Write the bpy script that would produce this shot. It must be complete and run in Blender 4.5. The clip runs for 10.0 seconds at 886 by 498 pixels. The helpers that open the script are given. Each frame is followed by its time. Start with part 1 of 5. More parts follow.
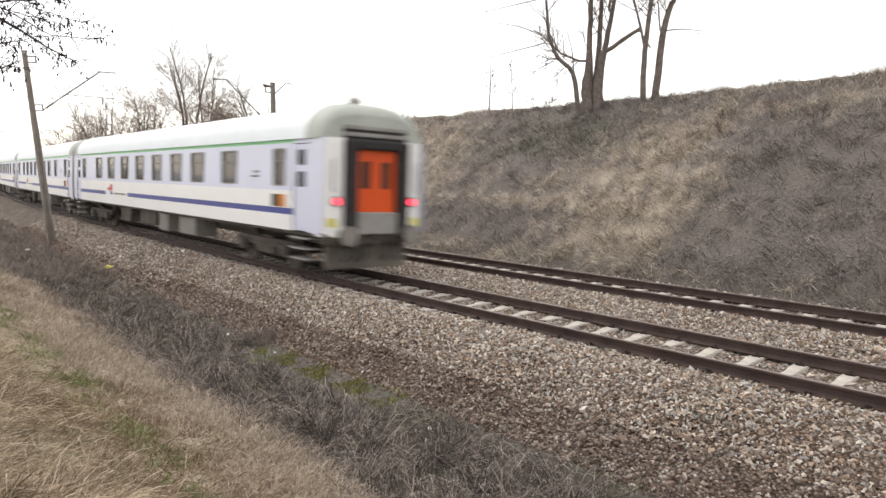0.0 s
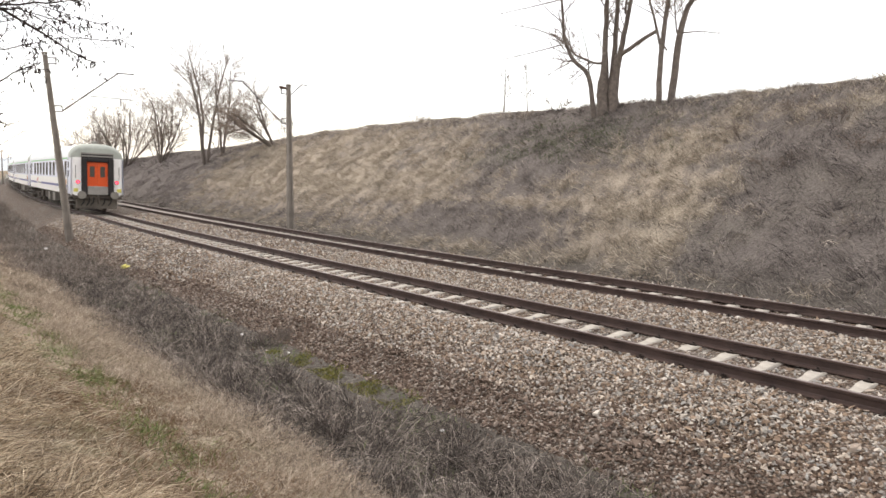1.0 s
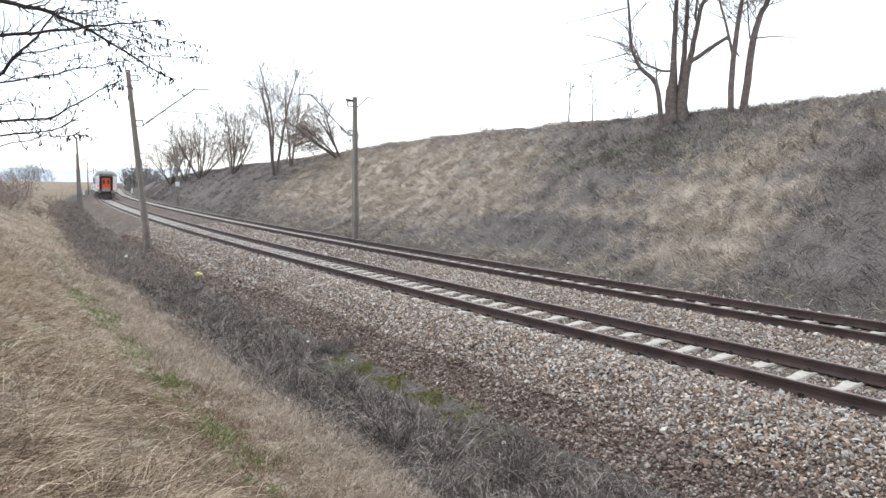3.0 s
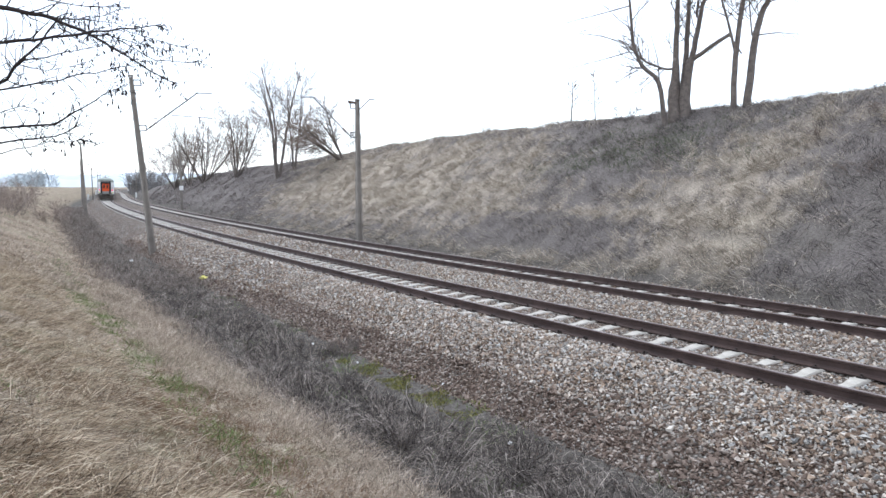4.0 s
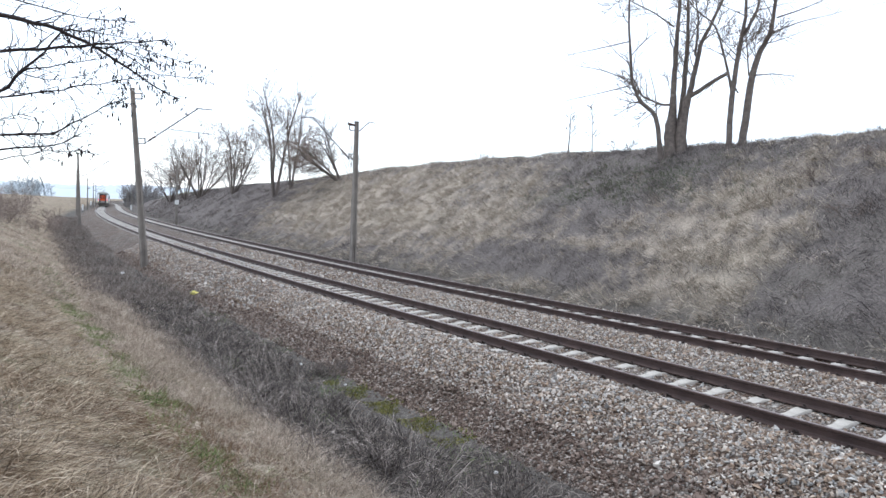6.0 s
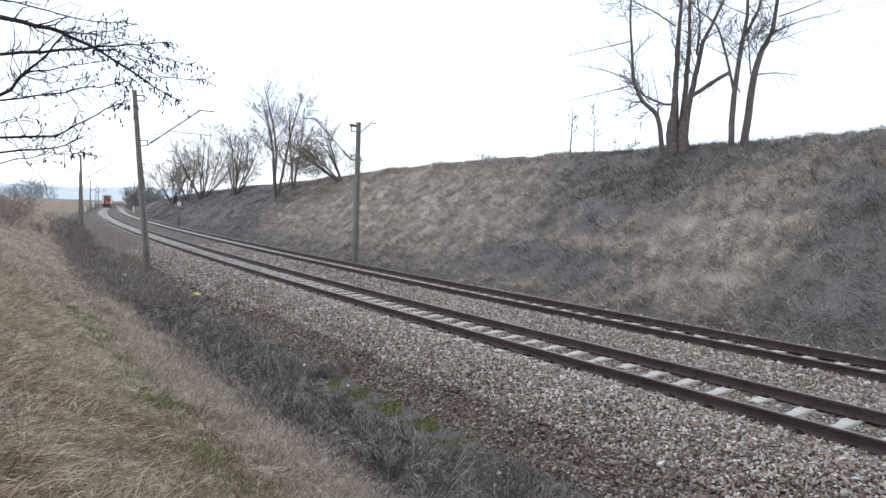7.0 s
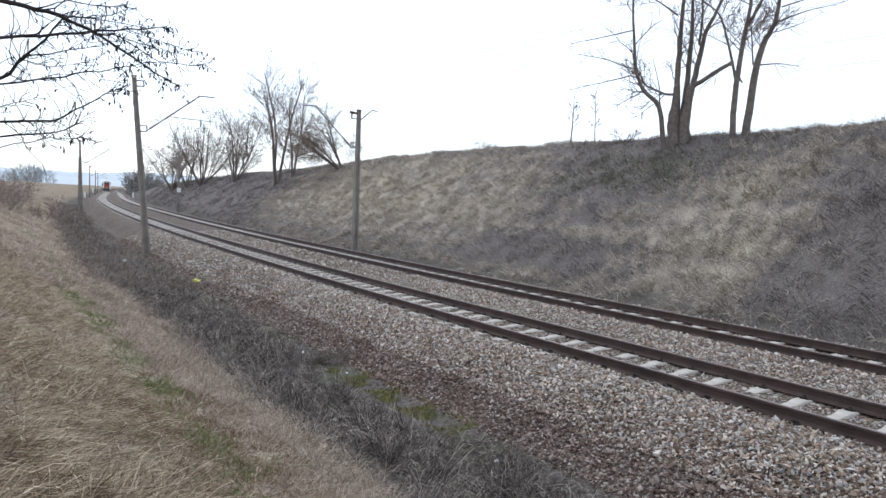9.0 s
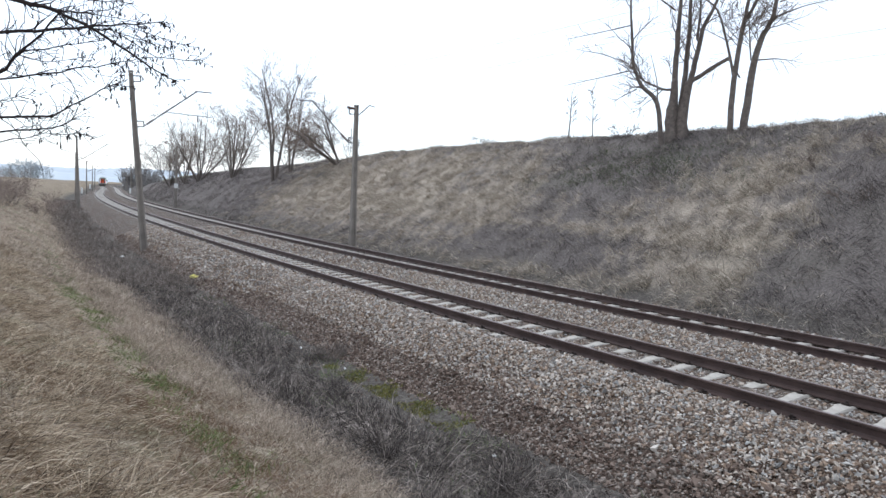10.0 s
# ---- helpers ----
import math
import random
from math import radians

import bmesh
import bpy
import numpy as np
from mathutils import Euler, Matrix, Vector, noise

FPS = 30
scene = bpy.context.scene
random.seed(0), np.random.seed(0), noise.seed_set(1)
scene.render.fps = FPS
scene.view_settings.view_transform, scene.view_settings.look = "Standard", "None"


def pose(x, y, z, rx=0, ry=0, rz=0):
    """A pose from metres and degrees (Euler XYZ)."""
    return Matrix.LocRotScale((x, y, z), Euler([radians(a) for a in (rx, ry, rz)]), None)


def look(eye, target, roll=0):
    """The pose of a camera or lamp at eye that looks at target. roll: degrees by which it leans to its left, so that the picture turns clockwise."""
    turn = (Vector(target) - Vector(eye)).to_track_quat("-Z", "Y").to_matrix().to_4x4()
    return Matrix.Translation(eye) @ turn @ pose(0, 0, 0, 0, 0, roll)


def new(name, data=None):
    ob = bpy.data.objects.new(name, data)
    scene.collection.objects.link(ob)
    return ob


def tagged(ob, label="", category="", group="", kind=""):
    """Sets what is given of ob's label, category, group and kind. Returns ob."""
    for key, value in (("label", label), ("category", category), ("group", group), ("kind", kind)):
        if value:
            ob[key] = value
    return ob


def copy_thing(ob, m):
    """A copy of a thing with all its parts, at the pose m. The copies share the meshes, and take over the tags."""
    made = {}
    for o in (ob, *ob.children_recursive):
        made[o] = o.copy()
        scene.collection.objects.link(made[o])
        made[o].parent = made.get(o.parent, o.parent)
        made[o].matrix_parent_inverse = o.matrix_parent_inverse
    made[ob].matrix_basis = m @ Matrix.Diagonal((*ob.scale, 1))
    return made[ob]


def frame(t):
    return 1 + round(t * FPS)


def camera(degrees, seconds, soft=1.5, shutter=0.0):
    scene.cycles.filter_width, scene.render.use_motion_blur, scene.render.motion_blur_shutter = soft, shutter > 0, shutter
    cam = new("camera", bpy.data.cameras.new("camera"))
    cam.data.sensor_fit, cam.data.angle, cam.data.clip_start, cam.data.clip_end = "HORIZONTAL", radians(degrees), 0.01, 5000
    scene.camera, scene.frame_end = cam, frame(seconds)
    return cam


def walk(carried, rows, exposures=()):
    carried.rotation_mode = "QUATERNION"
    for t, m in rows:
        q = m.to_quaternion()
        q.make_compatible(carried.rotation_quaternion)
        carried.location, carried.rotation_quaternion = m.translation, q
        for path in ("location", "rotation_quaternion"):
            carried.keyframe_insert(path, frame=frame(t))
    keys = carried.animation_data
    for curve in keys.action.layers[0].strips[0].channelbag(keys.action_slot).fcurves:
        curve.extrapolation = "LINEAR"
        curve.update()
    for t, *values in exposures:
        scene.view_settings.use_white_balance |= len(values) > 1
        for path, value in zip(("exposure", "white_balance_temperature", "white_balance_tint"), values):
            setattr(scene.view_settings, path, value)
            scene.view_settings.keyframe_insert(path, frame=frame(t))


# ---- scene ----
cam = camera(66.44, 10.0, soft=1.5, shutter=0.45)

EYE = (0.0, 0.0, 2.463)
# seconds, tilt, lean, turn
PATH = [
    (0, 83.555, -0.364, -6.223),
    (0.5, 83.550, -0.401, -5.911),
    (1, 83.709, -0.632, -5.023),
    (1.5, 84.026, -0.367, -3.233),
    (2, 84.183, -0.144, -1.887),
    (2.5, 84.357, -0.308, -0.890),
    (3, 84.539, -0.510, 0.312),
    (4.5, 84.612, 0.277, 0.552),
    (5, 84.733, -0.548, 0.305),
    (5.5, 85.906, -1.857, 0.215),
    (5.7, 86.662, -2.200, 0.183),
    (7, 86.763, -1.916, 0.387),
    (7.5, 86.469, -2.303, 0.422),
    (8, 86.050, -2.335, 0.542),
    (8.5, 85.887, -2.207, 0.527),
    (9, 85.792, -2.429, 0.380),
    (9.5, 85.592, -2.524, 0.197),
    (10, 85.421, -2.382, 0.191)]
walk(cam, [(t, pose(*EYE, rx, ry, rz)) for t, rx, ry, rz in PATH],
     exposures=[(0.0, 0.42, 6950, 11), (1.0, 0.48, 7050, 12), (2.0, 0.52, 6950, 11), (2.6, 0.54, 6450, 9), (3.2, 0.58, 6000, 8), (4.5, 0.58, 5750, 8), (5.7, 0.5, 5750, 8), (7.0, 0.16, 5750, 8), (10.0, 0.12, 5800, 8)])

# ---- world and sun: bright high overcast ----
world = bpy.data.worlds.new("sky")
scene.world = world
world.use_nodes = True
wn = world.node_tree
wn.nodes.clear()
sky = wn.nodes.new("ShaderNodeTexSky")
sky.sky_type, sky.sun_disc = "NISHITA", False
sky.sun_elevation, sky.sun_rotation = radians(54), radians(-36)
sky_bg = wn.nodes.new("ShaderNodeBackground")
sky_bg.inputs["Strength"].default_value = 0.05
cloud_bg = wn.nodes.new("ShaderNodeBackground")
cloud_bg.inputs["Color"].default_value = (1.0, 0.985, 0.98, 1)
cloud_bg.inputs["Strength"].default_value = 0.95
both = wn.nodes.new("ShaderNodeAddShader")
wout = wn.nodes.new("ShaderNodeOutputWorld")
wn.links.new(sky.outputs[0], sky_bg.inputs["Color"])
wn.links.new(sky_bg.outputs[0], both.inputs[0])
wn.links.new(cloud_bg.outputs[0], both.inputs[1])
wn.links.new(both.outputs[0], wout.inputs[0])
sun = new("sun", bpy.data.lights.new("sun", "SUN"))
sun.data.energy, sun.data.angle, sun.data.color = 1.0, radians(14), (1.0, 0.95, 0.88)
sun.matrix_world = look((-28, 38, 66), (0, 0, 0))

# ---- the line of the railway: arc length and offset to the far side, from the nearest rail ----
GAUGE, SECOND, CANT = 1.507, 3.938, 0.0325
KNOTS = (-160, -25, 10, 45, 90, 150, 230, 290, 330, 420, 520, 700)
BENDS = (0.0, 0.222, 0.226, 0.0964, 0.0765, 0.053, -0.0214, -0.03, 0.0, 0.03, 0.1, 0.0)
ARC = np.arange(-160, 3000.1, 0.5)
turn = np.cumsum(np.interp(ARC, KNOTS, BENDS)) / 100 * 0.5
HEAD = -0.62597 + turn - np.interp(0, ARC, turn)
LINE_X, LINE_Y = np.cumsum(np.sin(HEAD)) * 0.5, np.cumsum(np.cos(HEAD)) * 0.5
LINE_X += 3.4165 - np.interp(0, ARC, LINE_X)
LINE_Y += 10.0 - np.interp(0, ARC, LINE_Y)


def along(s, o):
    """World x, y at arc length s and offset o (arrays allowed), and the heading there."""
    h = np.interp(s, ARC, HEAD)
    near = np.clip(o, -400, 150)
    x = np.interp(s, ARC, LINE_X) + np.cos(h) * near + np.cos(-0.47) * (o - near)
    y = np.interp(s, ARC, LINE_Y) - np.sin(h) * near - np.sin(-0.47) * (o - near)
    return x, y, h


def cant_z(o):
    return np.interp(o, (-0.7, 2.15, SECOND - 0.6, SECOND + 2.15), (0.7 * CANT, -2.15 * CANT, 0.6 * CANT, -2.15 * CANT))


def smooth_noise(x, y, size, seed=0.0):
    """Cheap rolling noise from sines, about -1 to 1."""
    u, v = np.asarray(x) / size + seed, np.asarray(y) / size - seed * 1.7
    return (np.sin(u * 2.1 + 1.3 * np.sin(v * 1.7 + seed)) + np.sin(v * 2.6 + 1.1 * np.sin(u * 1.9)) + np.sin(u * 4.3 + v * 3.7) * 0.5) / 2.5


NEAR_O = (-400, -150, -60, -30, -16, -12, -8.7, -6.6, -5.4, -4.7, -3.7, -2.7, -2.3, -2.0, 7.0, 7.4, 8.4)
NEAR_Z = (0.5, 1.6, 2.0, 2.1, 1.95, 1.7, 0.9, 0.0, -0.6, -0.88, -1.0, -0.92, -0.86, -1.1, -1.1, -0.62, -0.5)
CREST_S = (-160, 0, 4, 9, 30, 41, 46, 61, 85, 104, 150, 220, 300, 500)
CREST_Z = (6.4, 6.35, 6.1, 5.9, 5.95, 5.8, 5.6, 5.1, 4.9, 4.5, 3.3, 1.7, 0.9, 0.6)


def ground_z(s, o):
    s, o = np.broadcast_arrays(np.asarray(s, float), np.asarray(o, float))
    z = np.interp(o, NEAR_O, NEAR_Z)
    crest = np.interp(s, CREST_S, CREST_Z)
    slope = -0.5 + (o - 8.4) / 1.5
    k = 0.35
    bank = -k * np.log(np.exp(-np.clip(slope, -3, 12) / k) + np.exp(-crest / k)) - np.clip(o - 60, 0, 400) * 0.012
    bank = bank - 0.2 * np.exp(-((o - 12.0) / 0.8) ** 2) * np.clip((30 - s) / 10, 0, 1)
    z = np.where(o > 8.4, np.maximum(bank, -0.5), z)
    rough = np.clip(np.abs(o - 2.3) - 5.6, 0, 1)
    z = z + rough * (0.10 * smooth_noise(s, o, 2.3) + 0.05 * smooth_noise(s, o, 0.8, 3.0))
    z = z + np.clip((o - 9) / 4, 0, 1) * 0.13 * smooth_noise(s, o, 4.1, 7.0)
    z = z + np.clip((-5 - o) / 3, 0, 1) * np.clip(s / 25 - 0.4, 0, 1) * 0.3 * smooth_noise(s, o, 9.0, 5.0)
    z = z - 0.1 * np.exp(-((o + 6.8) / 0.35) ** 2) * np.clip((22 - s) / 8, 0, 1)
    far = np.clip((np.hypot(s - 60, o) - 250) / 900, 0, 1)
    return z * (1 - far) + far * 0.3


def paleness(s, o):
    """How much bleached grass stands on the far bank, about 0 to 1: a large pale stretch, a dark foot, dark growth by the crest trees."""
    s, o = np.asarray(s, float), np.asarray(o, float)
    w = s + 0.2 * (o - 13) + 0.8 * smooth_noise(s, o, 3.1, 9.0)
    v = 0.38 + 0.14 * smooth_noise(w * 1.6, o * 0.8, 4.0, 1.0) + 0.16 * smooth_noise(w * 1.6, o * 0.8, 1.3, 4.0) + 0.24 * smooth_noise(w * 1.5, o * 0.9, 0.5, 6.0)

    def spot(cs, co, ws, wo):
        return np.exp(-((s - cs) / ws) ** 2 - ((o - co) / wo) ** 2)

    v += 0.34 * spot(36, 13.4, 16, 4.0) + 0.32 * spot(7.9, 13.9, 2.0, 1.7) + 0.18 * spot(8.2, 11.3, 3.4, 0.6) + 0.24 * spot(6.3, 9.4, 2.0, 1.2) + 0.3 * spot(13, 8.5, 5.0, 0.5)
    v -= 0.5 * spot(14.8, 16.6, 5.6, 1.7) + 0.4 * spot(14.0, 13.4, 3.6, 1.9) + 0.34 * spot(14.5, 10.0, 5.0, 1.0)
    v -= 0.42 / (1 + np.exp((s - 3.2 - 0.35 * (o - 9.5)) / 0.6)) / (1 + np.exp((o - 15.6) / 0.5))
    v -= 0.5 / (1 + np.exp((57 - s + (o - 13) * 1.2) / 3.5)) + 0.12 * spot(34, 9.0, 12, 1.4)
    return np.clip(v, 0, 1)


def bare_ends(s):
    """Where the stones leave the sleeper ends beside the nearest rail bare, 0 to 1."""
    return np.clip(np.interp(s, (-3.0, 1.6, 3.2, 6.0, 9.0, 14.0), (0.1, 0.1, 0.85, 0.85, 0.3, 0.15)) + 0.3 * smooth_noise(s, 0.0, 0.5, 2.0), 0, 1)


def ballast_z(o):
    o = np.asarray(o, float)
    z = np.interp(o, (-2.6, -1.15, -0.78, -0.45, -0.12, 0.1, 1.4, 1.62, 2.0, 3.4, 3.8, 4.05, 5.35, 5.6, 6.0, 6.5, 7.3),
                  (-1.02, -0.25, -0.16, -0.152, -0.172, -0.22, -0.22, -0.17, -0.155, -0.155, -0.17, -0.22, -0.22, -0.17, -0.16, -0.2, -0.72))
    return z + cant_z(o) * np.interp(o, (-1.2, -0.7, 6.1, 6.6), (0, 1, 1, 0))


# ---- mesh helpers ----
def mesh_np(name, verts, faces, mats, smooth=False):
    """A mesh from arrays; all faces have the same number of corners."""
    verts, faces = np.asarray(verts, np.float32), np.asarray(faces, np.int32)
    me = bpy.data.meshes.new(name)
    n, k = faces.shape
    me.vertices.add(len(verts))
    me.vertices.foreach_set("co", verts.ravel())
    me.loops.add(n * k)
    me.loops.foreach_set("vertex_index", faces.ravel())
    me.polygons.add(n)
    me.polygons.foreach_set("loop_start", np.arange(0, n * k, k, dtype=np.int32))
    me.polygons.foreach_set("use_smooth", np.full(n, smooth, bool))
    me.update(calc_edges=True)
    for m in (mats if isinstance(mats, (list, tuple)) else [mats]):
        me.materials.append(m)
    return me


def part(name, bm, material, parent, label=""):
    me = bpy.data.meshes.new(name)
    bm.normal_update()
    bm.to_mesh(me)
    bm.free()
    for m in (material if isinstance(material, (list, tuple)) else [material]):
        me.materials.append(m)
    ob = new(name, me)
    ob.parent = parent
    return tagged(ob, label) if label else ob


def share(name, me, parent, m=None, label=""):
    ob = new(name, me)
    ob.parent = parent
    if m is not None:
        ob.matrix_basis = m
    return tagged(ob, label) if label else ob


def box(bm, x0, y0, z0, x1, y1, z1, bevel=0.0, mat=0):
    r = bmesh.ops.create_cube(bm, size=1.0)
    vs = r["verts"]
    for v in vs:
        v.co = Vector(((x0 + x1) / 2 + v.co.x * (x1 - x0), (y0 + y1) / 2 + v.co.y * (y1 - y0), (z0 + z1) / 2 + v.co.z * (z1 - z0)))
    fs = {f for v in vs for f in v.link_faces}
    for f in fs:
        f.material_index = mat
    if bevel:
        es = list({e for v in vs for e in v.link_edges})
        bmesh.ops.bevel(bm, geom=es, offset=bevel, segments=2, profile=0.5, affect="EDGES")
    return bm


def rod(bm, a, b, r0, r1=None, n=8):
    """A tapered round bar from a to b."""
    a, b = Vector(a), Vector(b)
    r = bmesh.ops.create_cone(bm, cap_ends=True, segments=n, radius1=r0, radius2=r0 if r1 is None else r1, depth=(b - a).length)
    m = Matrix.Translation((a + b) / 2) @ (b - a).to_track_quat("Z", "Y").to_matrix().to_4x4()
    bmesh.ops.transform(bm, matrix=m, verts=r["verts"])
    return bm


def empty(name, m=None):
    ob = new(name)
    ob.empty_display_size = 0.3
    if m is not None:
        ob.matrix_basis = m
    return ob


def tubes(lines, sides):
    """Triangles for many polylines [(points (k,3), radii (k,))]."""
    V, F, base = [], [], 0
    ang = np.arange(sides) * 2 * np.pi / sides
    for pts, rad in lines:
        pts, rad = np.asarray(pts, float), np.asarray(rad, float)
        k = len(pts)
        d = np.gradient(pts, axis=0)
        d /= np.linalg.norm(d, axis=1)[:, None] + 1e-9
        up = np.where(np.abs(d[:, 2:3]) > 0.85, np.array([[1.0, 0, 0]]), np.array([[0, 0, 1.0]]))
        u = np.cross(d, up)
        u /= np.linalg.norm(u, axis=1)[:, None] + 1e-9
        w = np.cross(d, u)
        ring = pts[:, None] + rad[:, None, None] * (np.cos(ang)[None, :, None] * u[:, None] + np.sin(ang)[None, :, None] * w[:, None])
        V.append(ring.reshape(-1, 3))
        i = np.arange(k - 1)[:, None] * sides + np.arange(sides)[None]
        j = np.arange(k - 1)[:, None] * sides + (np.arange(sides)[None] + 1) % sides
        q = np.stack([i, j, j + sides, i + sides], -1).reshape(-1, 4) + base
        F.append(q[:, [0, 1, 2]])
        F.append(q[:, [0, 2, 3]])
        top = base + (k - 1) * sides
        F.append(np.array([[top, top + a, top + a + 1] for a in range(1, sides - 1)]))
        base += k * sides
    return np.concatenate(V), np.concatenate(F)


def blades(roots, lean, length, width, sag, rng):
    """Bent grass blades or stems, three triangles each, as arrays. lean: first direction (n,3); sag: how far the tip drops."""
    n = len(roots)
    side = np.cross(lean, np.stack([rng.normal(size=n), rng.normal(size=n), rng.normal(size=n) * 0.4], 1))
    side /= np.linalg.norm(side, axis=1)[:, None] + 1e-9
    w = side * width[:, None] / 2
    mid = roots + lean * (length * 0.55)[:, None]
    flat = lean.copy()
    flat[:, 2] = 0
    tip = roots + lean * (length * 0.95)[:, None] + flat * (length * sag * 0.4)[:, None]
    tip[:, 2] -= sag * length
    V = np.stack([roots - w, roots + w, mid - w * 0.8, mid + w * 0.8, tip], 1).reshape(-1, 3)
    b = np.arange(n)[:, None] * 5
    F = np.concatenate([b + [[0, 1, 3]], b + [[0, 3, 2]], b + [[2, 3, 4]]])
    return V, F


# ---- materials ----
class Nodes:
    def __init__(self, name):
        self.mat = bpy.data.materials.new(name)
        self.mat.use_nodes = True
        self.t = self.mat.node_tree
        self.bsdf = self.t.nodes["Principled BSDF"]

    def node(self, kind, **inputs):
        n = self.t.nodes.new(kind)
        for key, v in inputs.items():
            self.put(n.inputs[key.replace("_", " ")], v)
        return n

    def put(self, socket, v):
        if isinstance(v, bpy.types.NodeSocket):
            self.t.links.new(v, socket)
        elif isinstance(v, tuple) and len(v) == 3 and socket.type == "RGBA":
            socket.default_value = (*v, 1)
        else:
            socket.default_value = v

    def noise(self, coord, scale, detail=4.0, rough=0.6):
        return self.node("ShaderNodeTexNoise", Vector=coord, Scale=scale, Detail=detail, Roughness=rough).outputs["Fac"]

    def ramp(self, fac, stops):
        n = self.node("ShaderNodeValToRGB", Fac=fac)
        el = n.color_ramp.elements
        while len(el) < len(stops):
            el.new(0.5)
        for e, (p, col) in zip(el, stops):
            e.position = p
            e.color = (*col, 1) if isinstance(col, tuple) else (col, col, col, 1)
        return n.outputs["Color"]

    def mix(self, fac, a, b, blend="MIX"):
        n = self.t.nodes.new("ShaderNodeMix")
        n.data_type, n.blend_type = "RGBA", blend
        self.put(n.inputs[0], fac)
        self.put(n.inputs[6], a)
        self.put(n.inputs[7], b)
        return n.outputs[2]

    def math(self, op, a, b=0.0):
        n = self.t.nodes.new("ShaderNodeMath")
        n.operation = op
        self.put(n.inputs[0], a)
        self.put(n.inputs[1], b)
        return n.outputs[0]

    def bump(self, height, strength, distance):
        n = self.node("ShaderNodeBump", Height=height, Strength=strength, Distance=distance)
        self.t.links.new(n.outputs[0], self.bsdf.inputs["Normal"])

    def coord(self, kind="Object"):
        return self.t.nodes.new("ShaderNodeTexCoord").outputs[kind]

    def world(self):
        return self.t.nodes.new("ShaderNodeNewGeometry").outputs["Position"]

    def island(self):
        return self.t.nodes.new("ShaderNodeNewGeometry").outputs["Random Per Island"]

    def done(self, colour, rough=0.8, metal=0.0, spec=0.3):
        self.put(self.bsdf.inputs["Base Color"], colour)
        self.put(self.bsdf.inputs["Roughness"], rough)
        self.put(self.bsdf.inputs["Metallic"], metal)
        self.bsdf.inputs["Specular IOR Level"].default_value = spec
        return self.mat


def worn(name, dark, light, scale=6.0, rough=0.7, metal=0.0, bump=0.0, spec=0.3, fine=60.0, coord="Object"):
    """A surface with broad patches and fine grain between two colours."""
    n = Nodes(name)
    c = n.coord(coord)
    fac = n.math("ADD", n.math("MULTIPLY", n.noise(c, scale), 0.65), n.math("MULTIPLY", n.noise(c, fine), 0.35))
    col = n.ramp(fac, [(0.3, dark), (0.7, light)])
    if bump:
        n.bump(n.noise(c, fine), bump, 0.01)
    return n.done(col, rough, metal, spec)


def varied(name, stops, rough=0.85, scale=0.35, shift=0.35, spec=0.2):
    """For joined small pieces: a colour a piece, drifting over metres."""
    n = Nodes(name)
    f = n.math("ADD", n.math("MULTIPLY", n.island(), 1 - shift), n.math("MULTIPLY", n.noise(n.world(), scale), shift))
    return n.done(n.ramp(f, stops), rough, 0.0, spec)


